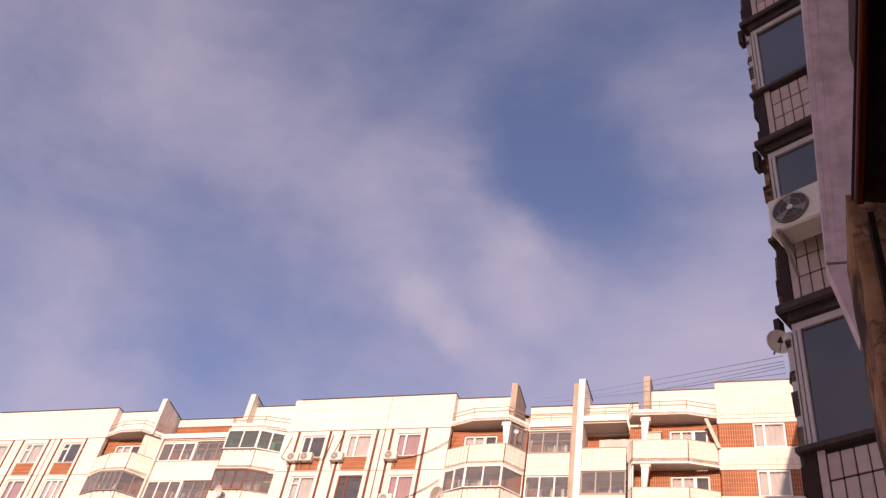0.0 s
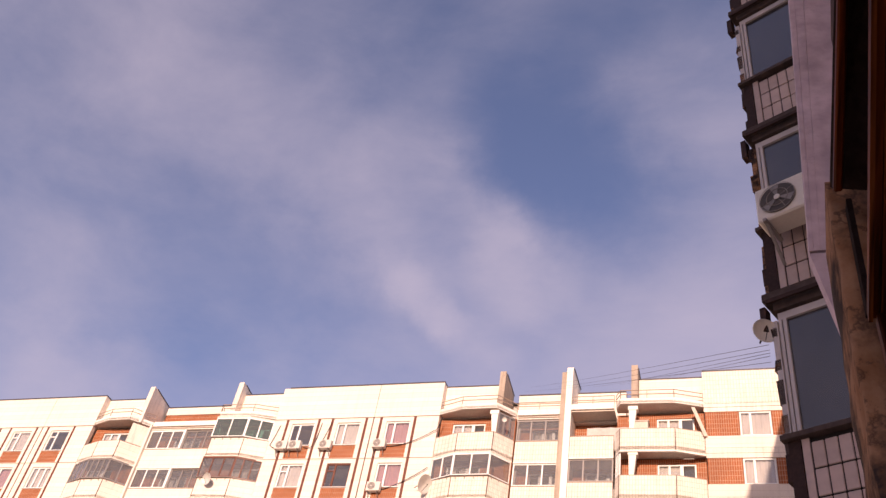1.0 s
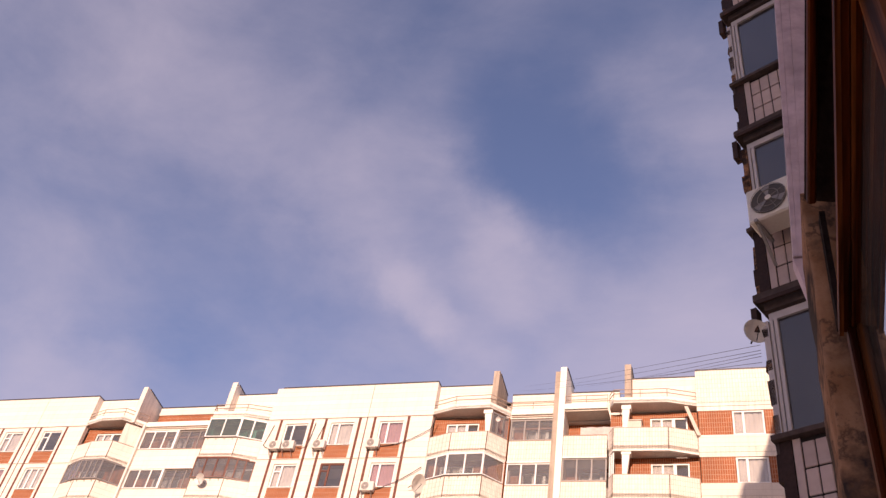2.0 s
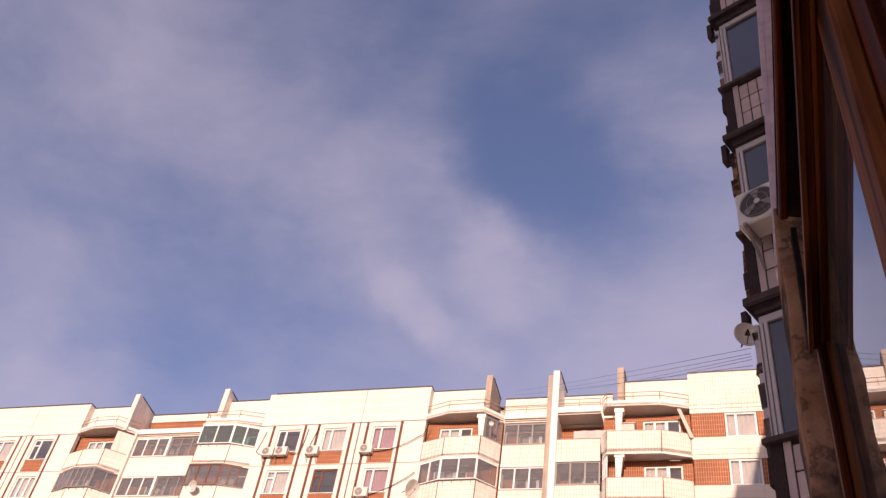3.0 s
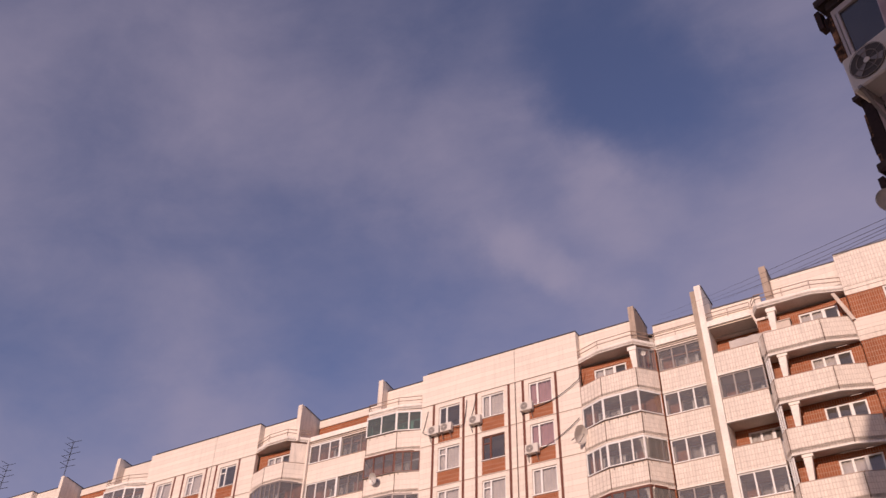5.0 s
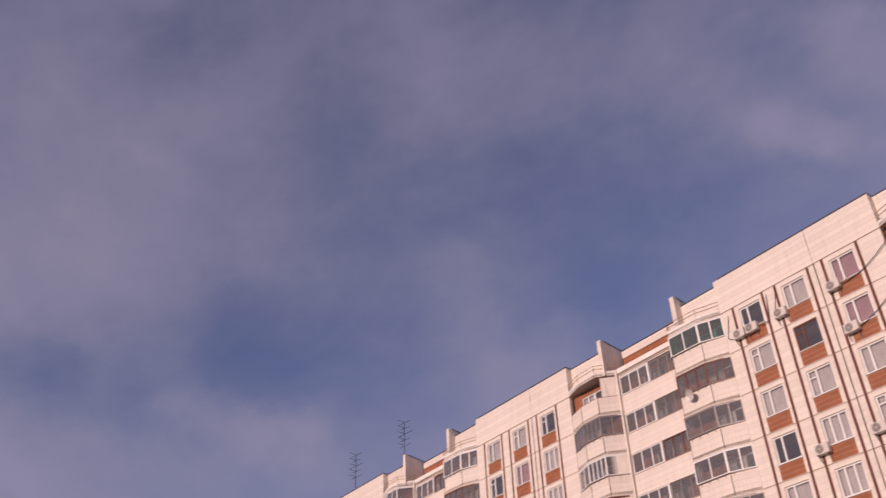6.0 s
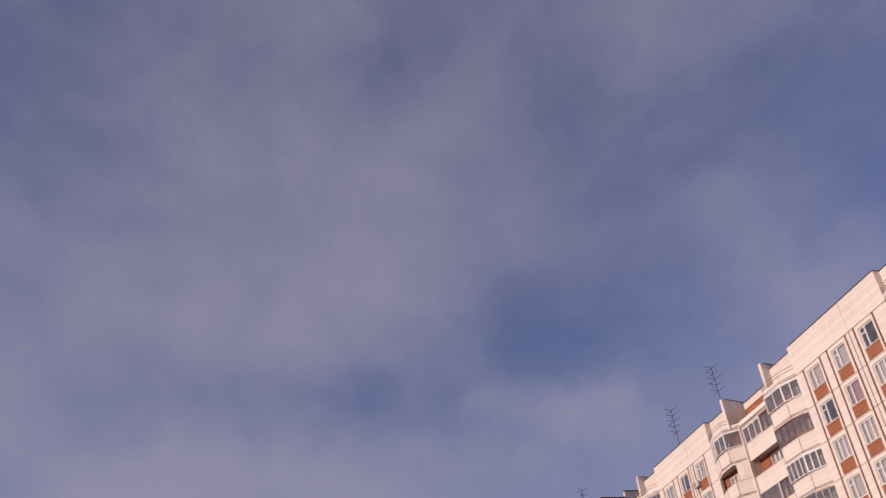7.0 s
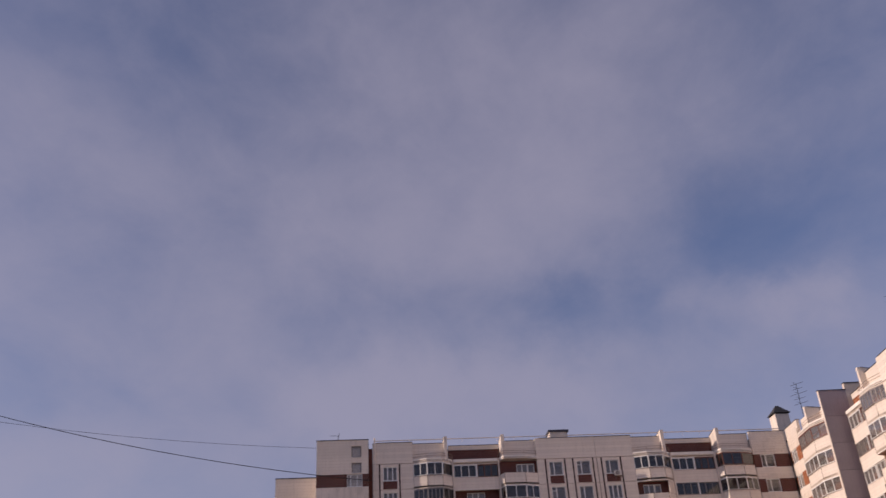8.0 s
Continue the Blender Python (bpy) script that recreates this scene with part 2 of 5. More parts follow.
M_SOFFIT = material("bare_concrete", (0.68, 0.58, 0.50), 0.9, vary=0.18, grain=16, stain=0.8)
M_FIN = material("tan_concrete", (0.43, 0.34, 0.275), 0.9, vary=0.15, grain=12, stain=0.9, streak=0.25)
M_GABLE = material("grey_gable_concrete", (0.33, 0.285, 0.31), 0.9, vary=0.10, grain=9, stain=0.35, streak=0.12)
M_BROWN = material("terracotta_tile", (0.33, 0.088, 0.024), 0.6, vary=0.2, grain=20, stain=1.0, bump=0.1, brick=(0.12, 0.28, 0.014, (0.46, 0.28, 0.19), 0.0))
M_STRIP = material("brown_strip_tile", (0.15, 0.045, 0.027), 0.6, vary=0.2, grain=20, bump=0.1)
# darker, redder copies of both tiles, with the side house's shade in the colour
M_BROWN_SHADED = material("shaded_maroon_tile", (0.115, 0.030, 0.022), 0.45, vary=0.2, grain=20, stain=1.0, bump=0.1, brick=(0.12, 0.28, 0.010, (0.20, 0.12, 0.10), 0.0))
M_STRIP_SHADED = material("shaded_brown_strip", (0.045, 0.018, 0.016), 0.5, vary=0.2, grain=20, bump=0.1)
M_SEAL = material("brown_mastic_joint", (0.13, 0.075, 0.055), 0.9, vary=0.3, grain=6, bump=0.1)
M_COPING = material("dark_zinc_coping", (0.10, 0.095, 0.11), 0.45, metal=0.6, vary=0.2)
M_FRAME = material("white_window_frame", (0.80, 0.79, 0.77), 0.4, vary=0.05, bump=0.02)
M_FRAME_BROWN = material("brown_painted_frame", (0.16, 0.055, 0.035), 0.5, vary=0.2)
M_FRAME_DARK = material("grey_metal_frame", (0.27, 0.24, 0.23), 0.5, metal=0.3, vary=0.15)
M_RAIL = material("painted_steel_rail", (0.38, 0.27, 0.21), 0.5, vary=0.15)
M_ROOM = material("room_plaster", (0.55, 0.49, 0.45), 0.95, vary=0.1, bump=0.0)
M_CURTAIN = material("pale_curtain", (0.55, 0.50, 0.47), 0.95, vary=0.12, grain=6)
M_PINK = material("pink_curtain", (0.42, 0.24, 0.25), 0.95, vary=0.12, grain=6)
M_CABLE = material("black_cable", (0.02, 0.02, 0.022), 0.6, bump=0)
M_AC = material("white_steel_casing", (0.66, 0.61, 0.56), 0.45, vary=0.06, bump=0.02)
M_DARK = material("dark_grille", (0.035, 0.032, 0.032), 0.5, vary=0.1)
# one fan grille in two tones: shade and sunlight are put into the colours
M_FAN = material("shaded_fan_grille", (0.085, 0.072, 0.068), 0.6, vary=0.15)
M_FAN_SUNLIT = material("sunlit_fan_grille", (0.34, 0.30, 0.275), 0.6, vary=0.15)
M_DISH = material("pale_dish_metal", (0.66, 0.62, 0.58), 0.45, metal=0.2, vary=0.1, bump=0.02)
M_ROOF = material("roofing_felt", (0.06, 0.058, 0.06), 0.9, vary=0.25)
M_GROUND = material("courtyard_ground", (0.23, 0.21, 0.19), 0.95, vary=0.3, grain=1.2, stain=0.05)
M_GLASS = glass_material("window_glass", (0.95, 0.95, 0.95), 0.95, dust=0.045)
M_GLASS_GREEN = glass_material("green_glass", (0.34, 0.62, 0.57), 0.8)
M_GLASS_DIM = glass_material("dim_glass", (0.60, 0.60, 0.62), 0.6, dust=0.015)
M_GLASS_DUSTY = glass_material("dusty_loggia_glass", (0.80, 0.80, 0.80), 0.85, dust=0.10)


# ---------------------------------------------------------------- mesh helpers
class Shape:
    """Collects boxes, prisms, tubes and plates into one mesh."""

    def __init__(self):
        self.v, self.f = [], []

    def add(self, verts, faces):
        k = len(self.v)
        self.v += [tuple(p) for p in verts]
        self.f += [tuple(i + k for i in q) for q in faces]
        return self

    def box(self, x0, x1, y0, y1, z0, z1):
        return self.add([(x0, y0, z0), (x1, y0, z0), (x1, y1, z0), (x0, y1, z0), (x0, y0, z1), (x1, y0, z1), (x1, y1, z1), (x0, y1, z1)],
                        [(0, 3, 2, 1), (4, 5, 6, 7), (0, 1, 5, 4), (1, 2, 6, 5), (2, 3, 7, 6), (3, 0, 4, 7)])

    def prism(self, pts, z0, z1):
        n = len(pts)
        area = sum(pts[i][0] * pts[(i + 1) % n][1] - pts[(i + 1) % n][0] * pts[i][1] for i in range(n))
        if area < 0:
            pts = pts[::-1]
        return self.add([(x, y, z0) for x, y in pts] + [(x, y, z1) for x, y in pts],
                        [tuple(range(n))[::-1], tuple(range(n, 2 * n))] + [(i, (i + 1) % n, n + (i + 1) % n, n + i) for i in range(n)])

    def ribbon(self, pts, t, z0, z1):
        """A wall of thickness t that follows the line pts, its outer face on the line."""
        n = len(pts)
        inner = []
        for i in range(n):
            a, b = Vector(pts[max(i - 1, 0)]), Vector(pts[min(i + 1, n - 1)])
            d = (b - a).normalized()
            inner.append((pts[i][0] - d.y * t, pts[i][1] + d.x * t))
        v = []
        for p, q in zip(pts, inner):
            v += [(*p, z0), (*q, z0), (*q, z1), (*p, z1)]
        f = [(0, 1, 2, 3), (4 * n - 1, 4 * n - 2, 4 * n - 3, 4 * n - 4)]
        for i in range(n - 1):
            k = 4 * i
            f += [(k + j, k + 4 + j, k + 4 + (j + 1) % 4, k + (j + 1) % 4) for j in range(4)]
        return self.add(v, f)

    def grid(self, xs, zs, holes, y0, y1):
        """An upright plate on the grid xs, zs as one connected shell; holes: the (column, row) cells left open."""
        nx, nz = len(xs), len(zs)
        k = len(self.v)
        for y in (y0, y1):
            self.v += [(x, y, z) for z in zs for x in xs]
        at = lambda i, j, b: k + b * nx * nz + j * nx + i
        solid = lambda i, j: 0 <= i < nx - 1 and 0 <= j < nz - 1 and (i, j) not in holes
        for j in range(nz - 1):
            for i in range(nx - 1):
                if not solid(i, j):
                    continue
                self.f += [(at(i, j, 0), at(i + 1, j, 0), at(i + 1, j + 1, 0), at(i, j + 1, 0)), (at(i, j, 1), at(i, j + 1, 1), at(i + 1, j + 1, 1), at(i + 1, j, 1))]
                for di, dj, p, q in ((-1, 0, (i, j + 1), (i, j)), (1, 0, (i + 1, j), (i + 1, j + 1)), (0, -1, (i, j), (i + 1, j)), (0, 1, (i + 1, j + 1), (i, j + 1))):
                    if not solid(i + di, j + dj):
                        self.f.append((at(*q, 0), at(*p, 0), at(*p, 1), at(*q, 1)))
        return self

    def tube(self, a, b, r, n=6):
        a, b = Vector(a), Vector(b)
        q = (b - a).to_track_quat("Z", "Y").to_matrix()
        ring = [q @ Vector((r * math.cos(2 * math.pi * i / n), r * math.sin(2 * math.pi * i / n), 0)) for i in range(n)]
        return self.add([a + p for p in ring] + [b + p for p in ring],
                        [tuple(range(n))[::-1], tuple(range(n, 2 * n))] + [(i, (i + 1) % n, n + (i + 1) % n, n + i) for i in range(n)])

    def disc(self, c, r, t, n=20):
        """A round plate that faces -y."""
        return self.tube((c[0], c[1] + t, c[2]), (c[0], c[1], c[2]), r, n)

    def beam(self, a, b, wide, deep, side=(1, 0, 0)):
        """A straight bar of rectangular section from a to b; wide lies along side."""
        a, b = Vector(a), Vector(b)
        d = (b - a).normalized()
        s = Vector(side)
        s = (s - d * s.dot(d)).normalized() * wide / 2
        t = d.cross(s).normalized() * deep / 2
        ring = [-s - t, s - t, s + t, -s + t]
        return self.add([a + p for p in ring] + [b + p for p in ring],
                        [(0, 3, 2, 1), (4, 5, 6, 7), (0, 1, 5, 4), (1, 2, 6, 5), (2, 3, 7, 6), (3, 0, 4, 7)])

    def mesh(self, name, mat, bevel=0.0):
        m = bpy.data.meshes.new(name)
        m.from_pydata(self.v, [], self.f)
        m.validate()
        bm = bmesh.new()
        bm.from_mesh(m)
        bmesh.ops.recalc_face_normals(bm, faces=bm.faces)
        if bevel:
            bmesh.ops.bevel(bm, geom=bm.edges[:], offset=bevel, segments=1, affect="EDGES")
        bm.to_mesh(m)
        bm.free()
        m.materials.append(mat)
        return m


MESHES = {}
from collections import defaultdict
GLAZE = defaultdict(lambda: M_GLASS_DUSTY)     # glass of balconies and loggias, by house
CURTAINS = defaultdict(lambda: 0.88)     # share of windows with a curtain drawn, by house


BAND = defaultdict(lambda: 1.72)     # height of the tiled band over the loggias, by house
FIELD, STRIP_TILE = defaultdict(lambda: M_BROWN), defaultdict(lambda: M_STRIP)     # tile colour, by house


def cached(key, make):
    if key not in MESHES:
        MESHES[key] = make()
    return MESHES[key]


def part(name, mesh, parent=None, at=(0, 0, 0), label="", turn=None):
    ob = new(name, mesh)
    if parent is not None:
        ob.parent = parent
    ob.location = at
    if turn is not None:
        ob.rotation_euler = turn
    if label:
        ob["label"] = label
    return ob


def thing(name, at, label, category, turn=0.0, group="", kind=""):
    ob = new(name)
    ob.location, ob.rotation_euler = at, (0, 0, turn)
    return tagged(ob, label, category, group, kind)


# ---------------------------------------------------------------- facade kit
# Local axes of a facade: u along it (to the right for one who faces it), w into the house, z up. w = 0 is the flat bays' face.
STOREY = 2.8
TOP = 45.82          # underside of the parapet panels
ROOF = 2.35          # height of the parapet above TOP
FULL = 9             # storeys built in full from the top; the lower ones are one plain part
STRIPS = (-8.52, -6.34, -5.43, -3.16, -2.19, 0.0)
OPENINGS = ((-8.15, -6.60), (-5.05, -3.50), (-1.82, -0.27))
F_LEFT, F_RIGHT = -9.45, 1.5


def window_mesh(w, h, split, mat_key):
    mat = {"white": M_FRAME, "brown": M_FRAME_BROWN, "dark": M_FRAME_DARK}[mat_key]

    def make():
        b = 0.085
        xs = [0.0, b]
        for k in split:
            xs += [k - 0.055, k + 0.055]
        xs += [w - b, w]
        s = Shape().grid(xs, [0.0, b, h - b, h], {(i, 1) for i in range(1, len(xs) - 1, 2)}, 0, 0.07)
        return s.mesh("frame", mat)
    return cached(("win", w, h, split, mat_key), make)


def window(parent, u, w, z, wide, high, split, mat_key="white", sill=True, glass=None, curtain=None, transom=False):
    """An upright window: frame with one pane per light, sill, and a curtain where one shows."""
    win = part("window", window_mesh(wide, high, split, mat_key), parent, (u, w, z))
    edges = [0.0, *split, wide]
    for a, b in zip(edges, edges[1:]):
        pw = round(b - a - 0.1, 3)
        m = cached(("pane", pw, high, glass), lambda: Shape().box(0, pw, 0, 0.008, 0, high - 0.12).mesh("pane", glass or M_GLASS))
        p = part("pane", m, win, (a + 0.05, 0.03, 0.06))
        p.visible_shadow = False
    if transom:
        mat = {"white": M_FRAME, "brown": M_FRAME_BROWN, "dark": M_FRAME_DARK}[mat_key]
        k = edges[1]
        m = cached(("transom", k, high, mat_key), lambda: Shape().box(0.07, k - 0.045, -0.002, 0.062, high * 0.68, high * 0.68 + 0.07).mesh("transom", mat))
        part("transom", m, win)
    if sill:
        m = cached(("sill", wide), lambda: Shape().box(-0.06, wide + 0.06, -0.16, 0.0, -0.05, -0.012).mesh("sill", M_FRAME))
        part("sill", m, win)
    if curtain is not None:
        def make():
            s, n = Shape(), int(wide / 0.09)
            pts = [(i * wide / n, 0.14 + 0.03 * math.sin(i * 1.9)) for i in range(n + 1)]
            return s.ribbon(pts, 0.01, 0.0, high).mesh("curtain", curtain)
        part("curtain", cached(("curtain", wide, high, curtain), make), win)
    return win


def flat_wall_mesh(left, holes):
    def make():
        s, h = Shape(), STOREY - 0.045
        edges = [left] + [e for o in holes for e in o] + [F_RIGHT]
        s.grid(edges, [0, 0.93, 2.48, h], {(i, 1) for i in range(1, len(edges) - 1, 2)}, 0, 0.3)
        return s.mesh("wall", M_PANEL)
    return cached(("flat_wall", left), make)


def flat_bay(house, u, rng_, rows=3):
    """Upright rows of windows between brown strips, under a tall parapet panel."""
    holes, bars = OPENINGS[-rows:], STRIPS[-2 * rows:]
    left = F_LEFT if rows == 3 else bars[0] - 0.75
    strip = cached(("strip", STRIP_TILE[house.name]), lambda: Shape().box(-0.085, 0.085, -0.006, 0.0, 0, STOREY - 0.03).mesh("strip", STRIP_TILE[house.name]))
    spandrel = cached(("spandrel", FIELD[house.name]), lambda: Shape().box(0, 1.55, -0.006, -0.001, 0.03, 0.90).mesh("spandrel", FIELD[house.name]))
    for k in range(FULL):
        z = TOP - STOREY * (k + 1)
        part("wall", flat_wall_mesh(left, holes), house, (u, 0, z))
        part("joint", cached(("fjoint", left), lambda: Shape().box(left, F_RIGHT, 0.03, 0.2, STOREY - 0.04, STOREY - 0.005).mesh("joint", M_RAIL)), house, (u, 0, z))
        for x in bars:
            part("strip", strip, house, (u + x, 0, z))
        for a, b in holes:
            part("spandrel", spandrel, house, (u + a, 0, z), "terracotta tiled spandrel")
            side = rng_.random()
            window(house, u + a, 0.09, z + 0.93, 1.55, 1.55, (0.55,) if side < 0.7 else (0.5, 1.05), "white" if rng_.random() < 0.98 else "brown",
                   curtain=(M_PINK if rng_.random() < 0.16 else M_CURTAIN) if rng_.random() < CURTAINS[house.name] else None, transom=side < 0.4)
        if rows == 3:
            part("seam", cached("flat_seam", lambda: Shape().box(-2.735, -2.665, -0.007, -0.001, 0.0, STOREY).mesh("seam", M_SEAL)), house, (u, 0, z), "patched brown mastic seam")
    seam = -2.7
    for a, b in ((left, seam - 0.012), (seam + 0.012, F_RIGHT)):
        m = cached(("parapet", a, b), lambda: Shape().box(a, b, 0, 0.82, 0.02, ROOF).mesh("parapet", M_PANEL))
        part("parapet", m, house, (u, 0, TOP))
    m = cached(("f_coping", left), lambda: Shape().box(left + 0.4, F_RIGHT + 0.02, -0.05, 0.86, ROOF + 0.003, ROOF + 0.06).mesh("coping", M_COPING))
    part("coping", m, house, (u, 0, TOP))


def glazing(parent, pts, z0, z1, mat_key, lights, glass=None):
    """Glazed front along the line pts: one frame mesh a run, with one pane per light."""
    mat = {"white": M_FRAME, "brown": M_FRAME_BROWN, "dark": M_FRAME_DARK}[mat_key]
    for (a, b), n in zip(zip(pts, pts[1:]), lights):
        d = Vector(b) - Vector(a)
        length = round(d.length, 3)
        turn = (0, 0, math.atan2(d.y, d.x))
        h = round(z1 - z0, 3)

        def make():
            xs = [0.0, 0.075]
            for i in range(1, n):
                xs += [i * length / n - 0.04, i * length / n + 0.04]
            xs += [length - 0.075, length]
            s = Shape().grid(xs, [0.0, 0.08, h - 0.11, h], {(i, 1) for i in range(1, len(xs) - 1, 2)}, 0.02, 0.08)
            return s.mesh("glazing_frame", mat)
        fr = part("glazing_frame", cached(("glz", length, h, n, mat_key), make), parent, (a[0], a[1], z0), turn=turn)
        pw = round(length / n - 0.06, 3)
        glass = glass or GLAZE[(parent.parent or parent).name]
        pm = cached(("gpane", pw, h, glass), lambda: Shape().box(0, pw, 0, 0.006, 0, h - 0.14).mesh("pane", glass))
        for i in range(n):
            p = part("pane", pm, fr, (i * length / n + 0.03, 0.045, 0.06))
            p.visible_shadow = False


def balcony(house, pts, back, k, style, rng_, face=None):
    """A balcony of polygonal plan: slab, tiled parapet panels with open joints, rail, and glazing where it has any."""
    z = TOP - STOREY * (k + 1) + 0.12
    key = tuple(pts)
    plan = list(pts) + [(pts[-1][0], back), (pts[0][0], back)]
    slab = cached(("slab", key), lambda: Shape().prism(plan, -0.14, 0.06).mesh("slab", M_SOFFIT))
    bal = part("balcony", slab, house, (0, 0, z), "concrete balcony slab")
    for i, (a, b) in enumerate(zip(pts, pts[1:])):
        d = (Vector(b) - Vector(a))
        g = d.normalized() * 0.02
        seg = ((a[0] + g.x, a[1] + g.y), (b[0] - g.x, b[1] - g.y))
        part("parapet_panel", cached(("bpar", seg), lambda: Shape().ribbon(seg, 0.09, -0.18, 1.12).mesh("parapet_panel", face or M_PANEL)), bal)
    part("drip_edge", cached(("bdrip", key), lambda: Shape().ribbon(pts, 0.15, -0.27, -0.185).mesh("drip_edge", M_WHITE)), bal)
    for a in pts[1:-1]:
        part("corner_seam", cached(("seam", a), lambda: Shape().tube((a[0], a[1] + 0.012, -0.18), (a[0], a[1] + 0.012, 1.12), 0.028, 6).mesh("corner_seam", M_SEAL)), bal)
    part("rail", cached(("brail", key), lambda: Shape().ribbon(pts, 0.11, 1.125, 1.165).mesh("rail", M_RAIL)), bal)
    if style:
        mat_key, lights, glass = style
        wide = [pts[0]] + [(x, y - 0.10) for x, y in pts[1:-1]] + [pts[-1]]
        if pts[0][1] > 0.1:
            wide = [pts[0]] + [(x - 0.04, y - 0.10) for x, y in pts[1:-1]] + [pts[-1]]
        glazing(bal, wide, 1.175, 2.58, mat_key, lights, glass)
        part("glazing_sill", cached(("bsill", key), lambda: Shape().prism(wide + [(pts[-1][0], pts[-1][1] + 0.1), (pts[0][0], pts[0][1] + 0.1)], 1.172, 1.20).mesh("glazing_sill", M_FRAME_DARK)), bal)
        for a, b in zip(wide, wide[1:]):
            n = max(1, round((Vector(b) - Vector(a)).length / 0.55))
            for i in range(n):
                x, y = Vector(a).lerp(Vector(b), (i + 0.5) / n)
                part("sill_bracket", cached("sill_bracket", lambda: Shape().beam((0, -0.01, 1.165), (0, 0.13, 0.98), 0.03, 0.03).mesh("sill_bracket", M_FRAME_DARK)), bal, (x, y, 0))
        part("head", cached(("bhead", key), lambda: Shape().ribbon(wide, 0.22, 2.585, 2.655).mesh("head", M_PLAIN)), bal)
    return bal


def guard_rail(line, z, parent):
    """A two-bar guard rail on short posts along the line."""
    s = Shape()
    for h in (0.26, 0.52):
        for a, b in zip(line, line[1:]):
            s.tube((*a, z + h), (*b, z + h), 0.024)
    for a, b in zip(line, line[1:]):
        n = max(1, round((Vector(b) - Vector(a)).length / 1.6))
        for i in range(n + 1):
            x, y = Vector(a).lerp(Vector(b), i / n)
            s.tube((x, y, z), (x, y, z + 0.53), 0.02)
    return part("guard_rail", s.mesh("guard_rail", M_RAIL), parent)


def bracket_post(house, x, y, z, mirror=False):
    """The tapered concrete post with a wider head at a balcony's inner end, between parapet and the slab above."""
    d = -1 if mirror else 1

    def make():
        s = Shape()
        s.prism([(-0.26, -0.17), (0.26, -0.17), (0.26, 0.22), (-0.26, 0.22)], 2.38, 2.62)
        lo = [(-0.05, -0.12), (0.20, -0.12), (0.20, 0.16), (-0.05, 0.16)]
        hi = [(-0.18, -0.13), (0.22, -0.13), (0.22, 0.18), (-0.18, 0.18)]
        s.add([(d * a, b, 1.13) for a, b in lo] + [(d * a, b, 2.375) for a, b in hi],
              [(0, 3, 2, 1), (4, 5, 6, 7), (0, 1, 5, 4), (1, 2, 6, 5), (2, 3, 7, 6), (3, 0, 4, 7)])
        return s.mesh("bracket_post", M_WHITE)
    return part("bracket_post", cached(("bracket_post", d), make), house, (x, y, z), "whitewashed tapered concrete post")


def canopy(house, pts, back):
    """The slab over the top balcony, with a low edge and a two-bar guard rail."""
    plan = list(pts) + [(pts[-1][0], back), (pts[0][0], back)]
    ob = part("canopy", Shape().prism(plan, TOP + 0.10, TOP + 0.24).mesh("canopy", M_SOFFIT), house)
    part("edge", Shape().ribbon(pts, 0.10, TOP + 0.06, TOP + 0.40).mesh("edge", M_WHITE), ob)
    guard_rail(pts, TOP + 0.39, ob)


def back_wall(house, u0, u1, w, k, rng_, start=0.28):
    """The house wall behind a balcony: terracotta tiles round a window and a door."""
    z = TOP - STOREY * (k + 1)
    wide = round(u1 - u0, 3)
    a, b, c = round(wide * start, 3), round(wide * start + 1.25, 3), round(wide * start + 2.0, 3)

    def make():
        s = Shape().grid([0, a, b, c, wide], [0.06, 0.93, 2.45, 2.74], {(1, 1), (2, 0), (2, 1)}, 0, 0.25)
        return s.mesh("back_wall", FIELD[house.name])
    part("back_wall", cached(("back", wide, start, FIELD[house.name]), make), house, (u0, w, z), "terracotta tiled wall behind the balcony")
    window(house, u0 + a, w + 0.06, z + 0.93, round(b - a, 3), 1.52, (0.62,), curtain=M_CURTAIN if rng_.random() < CURTAINS[house.name] else None, sill=False)
    window(house, u0 + b, w + 0.06, z + 0.10, round(c - b, 3), 2.35, (), sill=False)


def fin(house, u0, u1, front, back, z0, high, mat=None):
    """A blade wall that rises over the roof, its top raked down to the back."""
    s = Shape()
    z1 = TOP + high
    s.add([(u0, front, z0), (u1, front, z0), (u1, back, z0), (u0, back, z0), (u0, front, z1), (u1, front, z1), (u1, back, z1 - 0.35), (u0, back, z1 - 0.35)],
          [(0, 3, 2, 1), (4, 5, 6, 7), (0, 1, 5, 4), (1, 2, 6, 5), (2, 3, 7, 6), (3, 0, 4, 7)])
    ob = part("fin_wall", s.mesh("fin_wall", mat or M_PLAIN), house)
    c = Shape()
    c.add([(u0 - 0.03, front + 0.3, z1 - 0.05), (u1 + 0.03, front + 0.3, z1 - 0.05), (u1 + 0.03, back + 0.03, z1 - 0.345), (u0 - 0.03, back + 0.03, z1 - 0.345),
           (u0 - 0.03, front + 0.3, z1 + 0.01), (u1 + 0.03, front + 0.3, z1 + 0.01), (u1 + 0.03, back + 0.03, z1 - 0.29), (u0 - 0.03, back + 0.03, z1 - 0.29)],
          [(0, 3, 2, 1), (4, 5, 6, 7), (0, 1, 5, 4), (1, 2, 6, 5), (2, 3, 7, 6), (3, 0, 4, 7)])
    part("coping", c.mesh("coping", M_COPING), ob)


